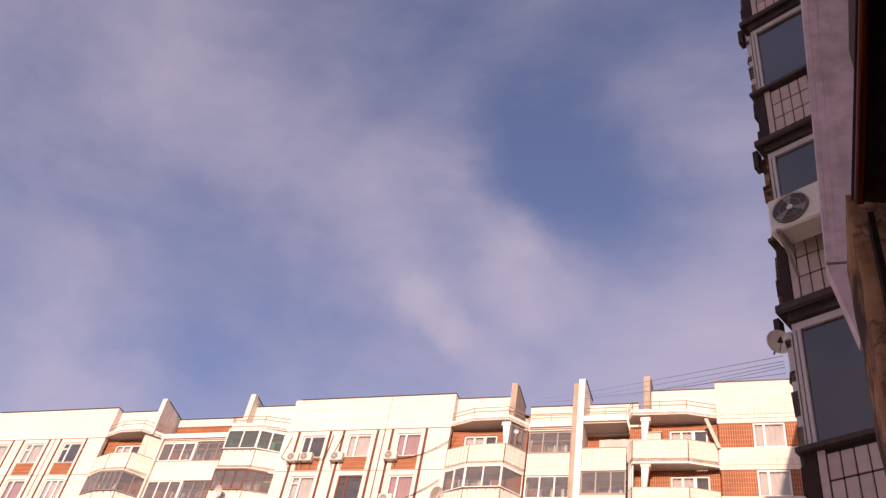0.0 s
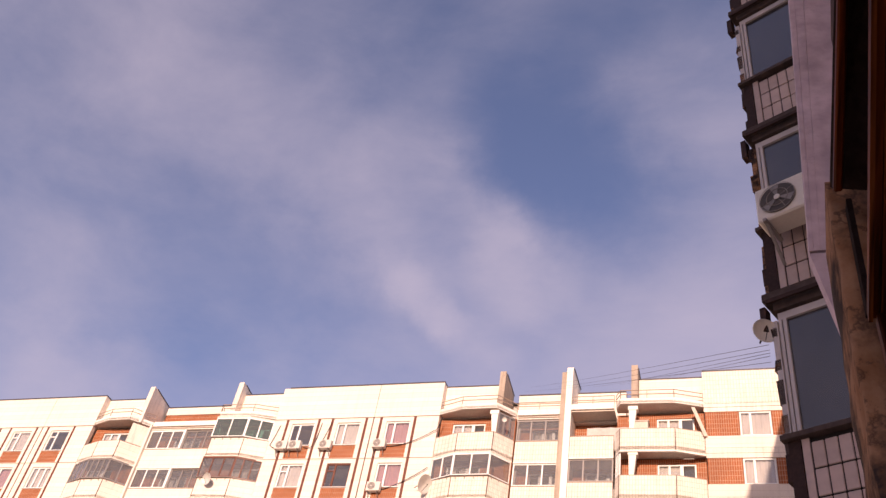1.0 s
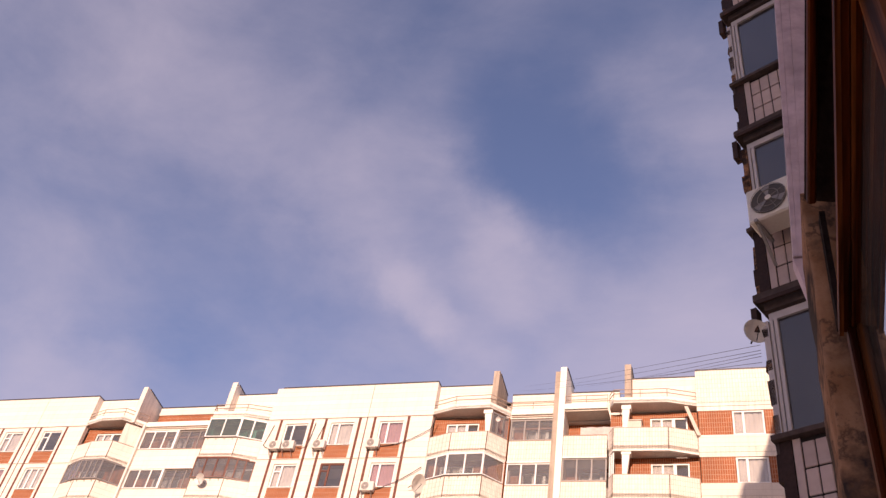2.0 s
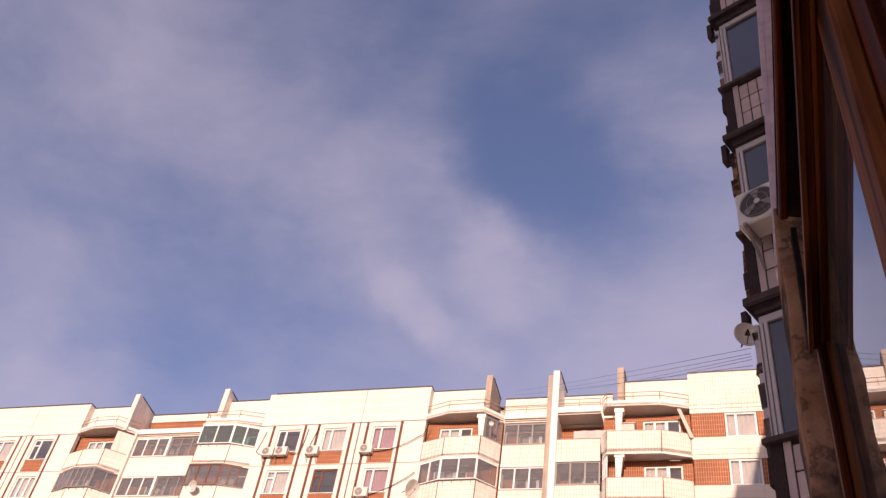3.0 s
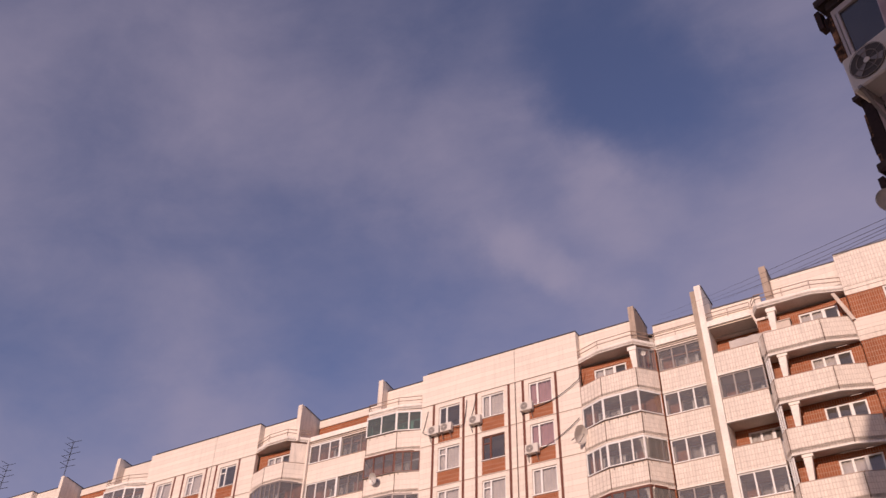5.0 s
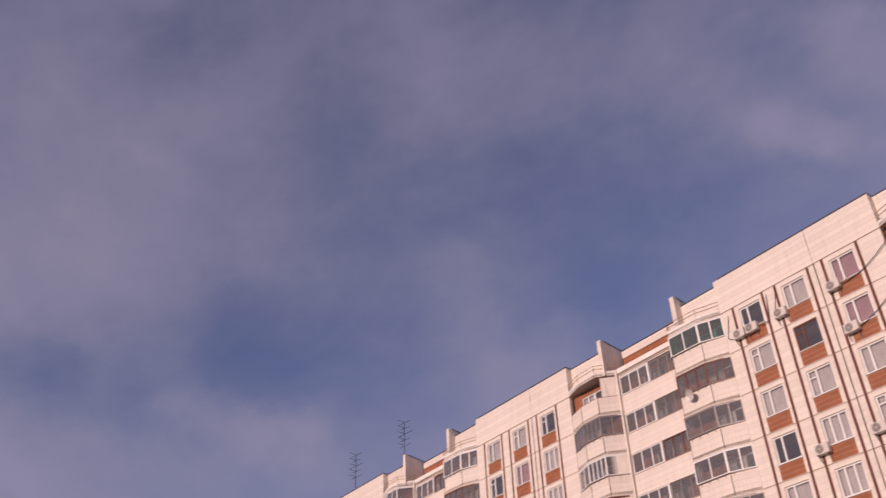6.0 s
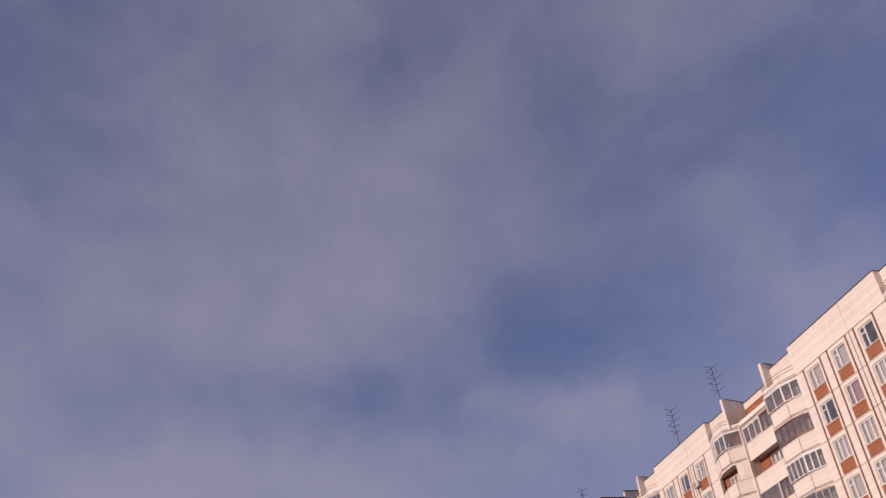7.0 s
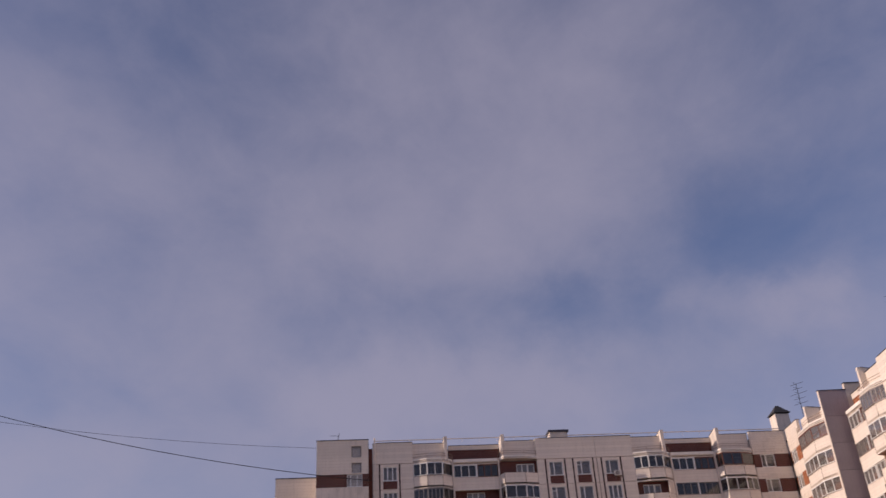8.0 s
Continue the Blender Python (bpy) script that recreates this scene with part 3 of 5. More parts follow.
def loggia(house, u0, u1, w, k, style, rng_, back=1.35, other=None, face=None):
    """A recessed balcony between two cross walls: parapet, glazing or an open front, tiled wall behind."""
    z = TOP - STOREY * (k + 1)
    wide = round(u1 - u0, 3)
    slab = cached(("lslab", wide, back, w), lambda: Shape().box(0, wide, w + 0.0, back, -0.14, 0.06).mesh("slab", M_SOFFIT))
    lo = part("loggia", slab, house, (u0, 0, z), "concrete loggia slab")
    part("parapet_panel", cached(("lpar", wide, w, face), lambda: Shape().box(0.01, wide - 0.01, w - 0.06, w + 0.06, -0.18, 1.12).mesh("parapet_panel", face or M_PANEL)), lo)
    part("drip_edge", cached(("ldrip", wide, w), lambda: Shape().box(0.0, wide, w - 0.085, w + 0.07, -0.26, -0.185).mesh("drip_edge", M_WHITE)), lo)
    part("rail", cached(("lrail", wide, w), lambda: Shape().box(0, wide, w - 0.09, w + 0.08, 1.125, 1.165).mesh("rail", M_RAIL)), lo)
    if style:
        mat_key, lights, glass = style
        if other and wide > 4:
            half = round(wide * 0.52, 3)
            glazing(lo, [(0.0, w - 0.05), (half - 0.06, w - 0.05)], 1.175, 2.58, mat_key, (3,), glass)
            glazing(lo, [(half + 0.06, w + 0.03), (wide, w + 0.03)], 1.175, 2.58, other, (3,), glass)
            part("pier", cached(("lpier", half, w), lambda: Shape().box(half - 0.055, half + 0.055, w - 0.07, w + 0.07, 1.17, 2.58).mesh("pier", M_FRAME)), lo)
        else:
            glazing(lo, [(0.0, w - 0.02), (wide, w - 0.02)], 1.175, 2.58, mat_key, lights, glass)
        part("head", cached(("lhead", wide, w), lambda: Shape().box(0, wide, w - 0.08, w + 0.08, 2.585, 2.655).mesh("head", M_PLAIN)), lo)
    back_wall(house, u0, u1, back, k, rng_)


WHITE4 = ("white", (2, 2, 1), None)
DARK4 = ("dark", (3, 4, 2), None)
BROWN4 = ("brown", (3, 3, 1), None)
GREEN4 = ("white", (2, 2, 1), M_GLASS_GREEN)


def pick(rng_, n=3):
    r = rng_.random()
    if r < 0.28:
        return None
    key = "white" if r < 0.7 else ("dark" if r < 0.88 else "brown")
    return (key, tuple([rng_.choice((2, 2, 3)), rng_.choice((2, 3, 4)), rng_.choice((1, 2))][:n]), None)


def balcony_line(u, sign, corner, end, p=0.55):
    """Plan of a balcony's front from the flat bay (u) outwards: it widens from the wall, runs along, and turns back to the loggia."""
    pts = [(u + sign * 1.5, 0.02), (u + sign * 3.0, -p + 0.05), (u + sign * corner, -p), (u + sign * end, 0.5)]
    return pts if sign > 0 else pts[::-1]


def mirrored(style):
    return style and (style[0], tuple(reversed(style[1])), style[2])


def bay_group(house, u, styles, rng_, width=13.8, middle=None, left=True, right=True, brown_top=True, fin_mat=None, screen=True, cl=(4.7, 5.9), cr=(5.3, 5.75), fr=5.0, face=None, posts=False, fronts=(0.55, 0.55)):
    """Balcony, loggias and balcony between two flat bays. u: the left flat bay's origin; width: from its right edge to the next bay."""
    ur = u + F_RIGHT + width + 1.5            # mirror origin of the right balcony
    lp, rp = balcony_line(u, 1, *cl), balcony_line(ur, -1, *cr)
    if posts:
        rp[0] = (rp[0][0], fronts[1] - 0.05)
    x0, x1 = u + cl[1] + 0.1, ur - cr[1] - 0.1
    spans = [(x0, x1)] if middle is None else [(x0, middle[0]), (middle[1], x1)]
    for k in range(FULL):
        z = TOP - STOREY * (k + 1)
        get = styles.get
        if left:
            balcony(house, lp, 0.5, k, get(("l", k), pick(rng_)), rng_, face)
            back_wall(house, lp[0][0], lp[3][0], 0.48, k, rng_, 0.17)
            if screen and not get(("l", k), None):
                part("side_screen", cached(("screen", u), lambda: Shape().ribbon([(lp[2][0] + 0.25, lp[2][1] + 0.22), lp[3]], 0.08, 1.30, 2.72).mesh("side_screen", M_PLAIN)), house, (0, 0, z))
        if right:
            balcony(house, rp, 0.5, k, mirrored(get(("r", k), pick(rng_))), rng_, face)
            back_wall(house, rp[0][0], rp[3][0], 0.48, k, rng_, 0.46)
        if posts and left and not get(("l", k), None):
            bracket_post(house, lp[2][0] - 0.12, lp[2][1] + 0.25, z + 0.12)
            glazing(house, [(lp[2][0] + 0.16, lp[2][1] + 0.18), lp[3]], z + 1.295, z + 2.70, "dark", (3,))
        if posts and right and not get(("r", k), None):
            bracket_post(house, rp[1][0] + 0.68, rp[1][1] + 0.25, z + 0.12, True)
            if k:
                glazing(house, [rp[0], (rp[1][0] - 0.02, rp[1][1] + 0.12)], z + 1.295, z + 2.70, "white", (2,))
        for i, (a, b) in enumerate(spans):
            st = get((f"m{i}", k), pick(rng_))
            if st:
                st = (st[0], (max(3, round((b - a) / 0.75)),), st[2])
            loggia(house, a, b, fronts[i], k, st, rng_, other=rng_.choice(("brown", "dark", "brown", "white")), face=face)
    low = TOP - STOREY * FULL
    walls = []
    if left:
        walls.append((lp[3][0] - 0.05, x0 - 0.005))
    if right:
        walls.append((x1 + 0.005, rp[0][0] + 0.05))
    cross = Shape()
    for a, b in walls:
        cross.box(a, b, 1.36 if posts else 0.3, 2.2, low, TOP + 0.03 if posts else TOP + 0.2)
    part("cross_wall", cross.mesh("cross_wall", M_PLAIN), house)
    if left:
        canopy(house, lp, 0.5)
        part("parapet", Shape().box(u + F_RIGHT + 0.01, u + 5.0, 0.5, 0.8, TOP + 0.07, TOP + ROOF - 0.06).mesh("parapet", M_PANEL), house)
        part("coping", Shape().box(u + F_RIGHT + 0.01, u + 5.0, 0.45, 0.9, TOP + ROOF - 0.055, TOP + ROOF).mesh("coping", M_COPING), house)
        fin(house, u + 5.0, u + 5.36, -0.15, 2.0, TOP + 0.07, ROOF + 0.52, fin_mat)
    if right:
        canopy(house, rp, 0.5)
        part("parapet", Shape().box(ur - fr, ur - F_RIGHT - 0.01, 0.5, 0.8, TOP + 0.07, TOP + ROOF - 0.06).mesh("parapet", M_PANEL), house)
        part("coping", Shape().box(ur - fr, ur - F_RIGHT - 0.01, 0.45, 0.9, TOP + ROOF - 0.055, TOP + ROOF).mesh("coping", M_COPING), house)
        fin(house, ur - fr - 0.36, ur - fr, -0.15, 2.0, TOP + 0.07, ROOF + 0.56, fin_mat)
    # loggia roof: slab with a low edge in front, set-back parapet with a tiled band
    for (a, b), w in zip(spans, fronts):
        part("loggia_roof", Shape().box(a, b, w - 0.02, 2.0, TOP - 0.04, TOP + 0.06).mesh("loggia_roof", M_SOFFIT), house)
        part("edge", Shape().box(a, b, w - 0.15, w - 0.03, TOP + 0.04, TOP + 0.38).mesh("edge", M_WHITE), house)
        if posts:
            guard_rail([(a, w - 0.11), (b, w - 0.11)], TOP + 0.39, house)
        part("band", Shape().box(a - 0.4, b + 0.4, 1.75, 2.0, TOP + 0.07, TOP + BAND[house.name]).mesh("band", FIELD[house.name] if brown_top else M_PANEL), house, label="tiled band under the roof edge")
        part("parapet", Shape().box(a - 0.4, b + 0.4, 1.68, 2.0, TOP + BAND[house.name] + 0.005, TOP + ROOF - 0.06).mesh("parapet", M_PANEL), house)
        part("coping", Shape().box(a - 0.4, b + 0.4, 1.62, 2.1, TOP + ROOF - 0.055, TOP + ROOF).mesh("coping", M_COPING), house)


def end_bay(house, u0, u1, rng_, flip=False, w=0.0):
    """The bay next to an inner corner: smooth panels with a terracotta field and one window on each storey."""
    wide = u1 - u0
    a = 1.75 if not flip else wide - 1.75
    for k in range(FULL):
        z = TOP - STOREY * (k + 1)
        s = Shape()
        s.box(u0, u1, w, w + 0.3, z, z + 0.30)
        part("wall", s.mesh("wall", M_PLAIN), house)
        part("wall", Shape().box(u0, u1, w, w + 0.3, z + 0.315, z + 1.02).mesh("wall", M_PANEL), house)
        bx = (u0 + 0.05, u0 + 1.78) if not flip else (u1 - 1.78, u1 - 0.05)
        wx = (u0 + 1.80, u0 + 3.40) if not flip else (u1 - 3.40, u1 - 1.80)
        part("spandrel", Shape().box(*bx, w + 0.015, w + 0.3, z + 1.035, z + 2.5).mesh("spandrel", FIELD[house.name]), house, label="terracotta tiled field")
        rest = (wx[1] + 0.02, u1) if not flip else (u0, wx[0] - 0.02)
        if rest[1] - rest[0] > 0.1:
            part("spandrel", Shape().box(*rest, w + 0.015, w + 0.3, z + 1.035, z + 2.5).mesh("spandrel", FIELD[house.name]), house, label="terracotta tiled field")
        part("wall", Shape().box(u0, u1, w, w + 0.3, z + 2.515, z + STOREY - 0.02).mesh("wall", M_PLAIN), house)
        window(house, wx[0], w + 0.08, z + 1.03, 1.6, 1.48, (0.55,), curtain=M_CURTAIN if rng_.random() < 0.8 or house.name == "apartment_building" else None, sill=False)
    part("parapet", Shape().box(u0, u1, w, w + 0.3, TOP + 0.01, TOP + 0.22).mesh("parapet", M_PLAIN), house)
    part("parapet", Shape().box(u0, u1, w - 0.01, w + 0.3, TOP + 0.235, TOP + ROOF).mesh("parapet", M_TILE), house)
    part("coping", Shape().box(u0, u1, w - 0.05, w + 0.4, TOP + ROOF + 0.003, TOP + ROOF + 0.06).mesh("coping", M_COPING), house)


def core(house, u0, u1, w0=2.25, w1=13.0):
    """Inner walls, floors and roof behind a facade, and its plain lower storeys."""
    low = TOP - STOREY * FULL
    part("inner_wall", Shape().box(u0, u1, w0, w1, low, TOP + ROOF - 0.4).mesh("inner_wall", M_ROOM), house)
    part("roof", Shape().box(u0, u1, w0 - 0.2, w1, TOP + ROOF - 0.395, TOP + ROOF - 0.3).mesh("roof", M_ROOF), house)
    slab = Shape().box(u0, u1, 1.02, w0 - 0.01, -0.13, 0.05).mesh("floor_slab", M_ROOM)
    for k in range(FULL):
        part("floor_slab", slab, house, (0, 0, TOP - STOREY * k))
    part("lower_wall", Shape().box(u0, u1, 0.0, w1, 0.0, low - 0.16).mesh("lower_wall", M_PANEL), house)
    s = Shape()
    n = int((u1 - u0) / 3.2)
    k = 0
    while low - STOREY * (k + 1) > 1:
        z = low - STOREY * (k + 1)
        for i in range(n):
            x = u0 + (i + 0.5) * (u1 - u0) / n
            s.box(x - 0.8, x + 0.8, -0.03, 0.0, z + 0.95, z + 2.45)
        k += 1
    part("lower_window", s.mesh("lower_window", M_FRAME_DARK), house)["kind"] = "stuff"


# ---------------------------------------------------------------- ground
s = Shape()
s.add([(-2500, -2500, 0), (2500, -2500, 0), (2500, 2500, 0), (-2500, 2500, 0)], [(0, 1, 2, 3)])
tagged(part("ground", s.mesh("ground", M_GROUND)), "dull courtyard ground of asphalt and bare earth", "ground", kind="structure")

# ---------------------------------------------------------------- the long house across the courtyard
YA = 42.78
rA = random.Random(11)
house_a = thing("apartment_building", (0, YA, 0), "long cream panel apartment block with terracotta tiled details and balconies", "building")
U1, U2, U3 = -18.67, -43.52, -68.45
for u in (U1, U2, U3):
    flat_bay(house_a, u, rA)
bay_group(house_a, U1, {("l", 0): None, ("l", 1): WHITE4, ("m0", 0): DARK4, ("m0", 1): WHITE4, ("m1", 0): None, ("m1", 1): DARK4, ("r", 0): None, ("r", 1): None},
          rA, width=15.14, middle=(-9.95, -9.25), brown_top=False, fin_mat=M_FIN, screen=False, cl=(5.15, 6.1), cr=(5.9, 6.2), face=M_TILE, posts=True, fronts=(0.45, 0.02))
bay_group(house_a, U2, {("l", 0): None, ("l", 1): DARK4, ("m0", 0): WHITE4, ("m0", 1): WHITE4, ("r", 0): GREEN4, ("r", 1): BROWN4}, rA, width=13.9, fr=4.62)
bay_group(house_a, U3, {("l", 0): WHITE4, ("m0", 0): WHITE4, ("r", 0): WHITE4, ("l", 1): None, ("m0", 1): None, ("r", 1): BROWN4, ("l", 2): None}, rA, width=13.98)
bay_group(house_a, U3 - 24.85, {("r", 0): DARK4, ("r", 1): WHITE4}, rA, width=13.9, left=False)
end_bay(house_a, -2.02, 2.6, rA)
# the tall pier between the two loggias next to the corner
part("pier", Shape().box(-9.62, -9.26, -0.10, 2.2, 0, TOP + ROOF + 0.62).mesh("pier", M_WHITE), house_a, label="whitewashed pier")
part("pier", Shape().box(-9.94, -9.625, 0.05, 2.2, 0, TOP + ROOF + 0.42).mesh("pier", M_FIN), house_a, label="tan concrete pier")
part("coping", Shape().box(-9.66, -9.22, 0.1, 2.25, TOP + ROOF + 0.623, TOP + ROOF + 0.70).mesh("coping", M_COPING), house_a)
core(house_a, -88.0, 14.0)

# the stepped-forward part next to the inner corner, with its blank gable
Y4 = 41.39
house_d = thing("apartment_building", (0, Y4, 0), "cream corner section of panel block with a blank grey gable", "building")
rD = random.Random(5)
end_bay(house_d, -99.0, -95.4, rD, flip=True)
bay_d = [(-95.4, 0.02), (-94.2, -0.7), (-90.6, -0.75), (-88.5, 0.02)]
for k in range(FULL):
    balcony(house_d, bay_d, 0.5, k, (("brown", (1, 2, 2), None), ("white", (1, 3, 2), None), ("white", (1, 3, 2), None))[k % 3], rD)
    back_wall(house_d, -95.4, -88.5, 0.48, k, rD)
canopy(house_d, bay_d, 0.5)
part("parapet", Shape().box(-95.4, -92.7, 0.5, 0.8, TOP + 0.07, TOP + ROOF - 0.1).mesh("parapet", M_PANEL), house_d)
part("parapet", Shape().box(-92.3, -88.45, 1.5, 1.8, TOP + 0.07, TOP + ROOF - 0.1).mesh("parapet", M_PANEL), house_d)
fin(house_d, -92.65, -92.3, -0.1, 2.6, TOP + 0.07, ROOF + 0.45)
for k in range(FULL):
    z1 = TOP + ROOF + 0.7 - STOREY * k
    part("gable_panel", cached("gable_panel", lambda: Shape().box(-88.45, -88.2, 0.0, 2.85, -STOREY + 0.03, 0).mesh("gable_panel", M_GABLE)), house_d, (0, 0, z1), "grey concrete gable panel")
part("gable_edge", Shape().box(-88.5, -88.19, -0.07, -0.005, TOP + ROOF + 0.7 - STOREY * FULL, TOP + ROOF + 0.7).mesh("gable_edge", M_PLAIN), house_d)
part("coping", Shape().box(-88.5, -88.15, -0.1, 2.9, TOP + ROOF + 0.703, TOP + ROOF + 0.77).mesh("coping", M_COPING), house_d)
part("stair_head", Shape().box(-88.6, -88.2, 2.86, 4.6, TOP - STOREY * 3, TOP + ROOF + 1.4).mesh("stair_head", M_SOFFIT), house_d)
part("coping", Shape().box(-88.65, -88.15, 2.84, 4.65, TOP + ROOF + 1.403, TOP + ROOF + 1.5).mesh("coping", M_COPING), house_d)
core(house_d, -99.0, -88.46)

# ---------------------------------------------------------------- the side house, at right angles
rB = random.Random(23)
house_b = thing("apartment_building", (-99.33, Y4, 0), "cream panel block in shade with dark brown tiled bays", "building", turn=radians(93.2))
CURTAINS[house_b.name], GLAZE[house_b.name] = 0.2, M_GLASS_DIM
# this block takes the tile copies darkened for its shade
FIELD[house_b.name], STRIP_TILE[house_b.name], BAND[house_b.name] = M_BROWN_SHADED, M_STRIP_SHADED, 1.8
end_bay(house_b, -4.25, -0.02, rB, flip=True)
UB = -19.6
flat_bay(house_b, UB, rB)
bay_group(house_b, UB, {("l", 0): WHITE4, ("l", 1): None, ("m0", 0): WHITE4, ("m0", 1): DARK4, ("r", 0): ("brown", (1, 2, 2), None), ("r", 1): WHITE4}, rB, width=13.8)
flat_bay(house_b, UB - 24.75, rB, rows=1)
bay_group(house_b, UB - 24.75, {("l", 0): WHITE4, ("l", 1): DARK4, ("m0", 0): WHITE4, ("m0", 1): None, ("r", 0): None, ("r", 1): WHITE4}, rB, width=13.8)
core(house_b, -47.3, -0.02, w1=12.0)
core(house_b, 0.0, 13.0, w0=3.0, w1=12.0)
# end block with its stair windows
E0, E1 = -53.4, -47.75
part("end_wall", Shape().box(E0, E1, -0.3, 12, 0, 43.35).mesh("end_wall", M_PLAIN), house_b)
for a, b in ((E0, -49.6), (-48.5, E1)):
    part("end_wall", Shape().box(a, b, -0.3, 0.0, 44.75, TOP + ROOF + 0.35).mesh("end_wall", M_PANEL), house_b)
for z0, z1 in ((44.75, 44.85), (46.0, 46.6), (47.85, TOP + ROOF + 0.35)):
    part("end_wall", Shape().box(-49.59, -48.51, -0.3, 0.0, z0, z1).mesh("end_wall", M_PANEL), house_b)
part("end_wall", Shape().box(E0, E1, 0.01, 12, 43.36, TOP + ROOF + 0.3).mesh("end_wall", M_PANEL), house_b)
for z, h in ((44.87, 1.1), (46.62, 1.2)):
    window(house_b, -49.58, -0.2, z, 1.06, h, (), "dark", sill=True)
for a, b in ((E0, -50.1), (-48.4, E1)):
    part("spandrel", Shape().box(a, b, -0.29, 0.0, 43.36, 44.74).mesh("spandrel", M_BROWN_SHADED), house_b, label="maroon tiled field with shade in its colour")
window(house_b, -50.08, -0.2, 43.37, 1.66, 1.36, (0.4, 1.1), sill=True)
part("coping", Shape().box(E0 - 0.05, E1 + 0.03, -0.36, 12, TOP + ROOF + 0.353, TOP + ROOF + 0.43).mesh("coping", M_COPING), house_b)
part("link_wall", Shape().box(E1 + 0.01, -47.31, 0.3, 10, 0, TOP + ROOF - 0.5).mesh("link_wall", M_STRIP), house_b, label="recessed terracotta strip between the blocks")
part("drain_pipe", Shape().tube((-47.05, -0.12, 20), (-47.05, -0.12, TOP + ROOF + 0.55), 0.09, 8).mesh("drain_pipe", M_PLAIN), house_b)
s = Shape()
for i in range(25):
    x = -47.0 + i * (47.0 / 24)
    s.tube((x, 0.6, TOP + ROOF), (x, 0.6, TOP + ROOF + 0.45), 0.02)
s.tube((-47.0, 0.6, TOP + ROOF + 0.45), (0.0, 0.6, TOP + ROOF + 0.45), 0.05)
part("roof_rail", s.mesh("roof_rail", M_PLAIN), house_b)

low = thing("apartment_building", house_b.matrix_basis @ Vector((-56.5, 3, 0)), "lower pale building end beyond the block", "building", turn=radians(93.2))
part("wall", Shape().box(-1.6, 3.0, 0, 14, 0, 45.35).mesh("wall", M_PANEL), low)
part("coping", Shape().box(-1.65, 3.05, -0.05, 14.05, 45.353, 45.45).mesh("coping", M_COPING), low)


# ---------------------------------------------------------------- things on roofs and walls
def roof_vent(at, wide, deep, high, pyramid, turn):
    """A plastered vent shaft with a sheet-metal cap."""
    v = thing("roof_vent", at, "cream vent shaft with a dark sheet metal cap on the roof" if pyramid else "low cream vent shaft with a flat concrete cap on the roof", "vent", turn)
    part("shaft", Shape().box(-wide / 2, wide / 2, -deep / 2, deep / 2, 0, high).mesh("shaft", M_PLAIN), v)
    s = Shape()
    if pyramid:
        a, b, h = wide / 2 + 0.2, deep / 2 + 0.2, high + 0.12
        s.add([(-a, -b, h), (a, -b, h), (a, b, h), (-a, b, h), (-0.15, 0, h + 1.15), (0.15, 0, h + 1.15)], [(3, 2, 1, 0), (0, 1, 5, 4), (1, 2, 5), (2, 3, 4, 5), (3, 0, 4)])
        for x in (-wide / 2 + 0.05, wide / 2 - 0.05):
            for y in (-deep / 2 + 0.05, deep / 2 - 0.05):
                s.tube((x, y, high), (x, y, h), 0.04)
        part("cap", s.mesh("cap", M_ROOF), v)
    else:
        s.box(-wide / 2 - 0.15, wide / 2 + 0.15, -deep / 2 - 0.15, deep / 2 + 0.15, high + 0.003, high + 0.24)
        part("cap", s.mesh("cap", M_COPING), v)


tb = radians(93.2)
TOPZ = TOP + ROOF - 0.3
roof_vent(house_b.matrix_basis @ Vector((1.5, 3.4, TOPZ)), 1.7, 1.7, 3.2, True, tb)
roof_vent(house_b.matrix_basis @ Vector((-25.6, 4.0, TOPZ)), 2.1, 1.6, 2.0, False, tb)


def antenna(at, high, bars, lean=0.0, turn=0.0):
    """A thin roof mast with cross bars and a short boom."""
    a = thing("antenna", at, "thin dark metal television mast with cross bars on the roof", "antenna", turn, group="roof antennas")
    part("mast", cached(("mast", high, lean), lambda: Shape().tube((0, 0, 0), (lean, 0, high), 0.035).mesh("mast", M_CABLE)), a)
    for i in range(bars):
        z = high - 0.62 * i
        x = lean * z / high
        half = (0.85, 0.6, 1.15, 0.7, 0.9)[i % 5]
        part("cross_bar", cached(("bar", i, high, lean), lambda: Shape().tube((x - half, 0, z), (x + half, 0.2, z), 0.022).tube((x, 0, z), (x + 0.15, -0.9, z), 0.02).mesh("cross_bar", M_CABLE)), a)


antenna((-79.6, 47.3, TOPZ), 7.4, 5, 0.1)
antenna((-69.6, 47.0, TOPZ), 7.4, 5, -0.1)
antenna((-103.6, 46.0, TOPZ), 7.4, 5, 0.1, 0.6)
antenna((-106.0, 50.0, TOPZ), 3.0, 2, 0.0, 1.0)
antenna(house_b.matrix_basis @ Vector((-51.2, 2.5, TOPZ + 0.6)), 1.5, 2)


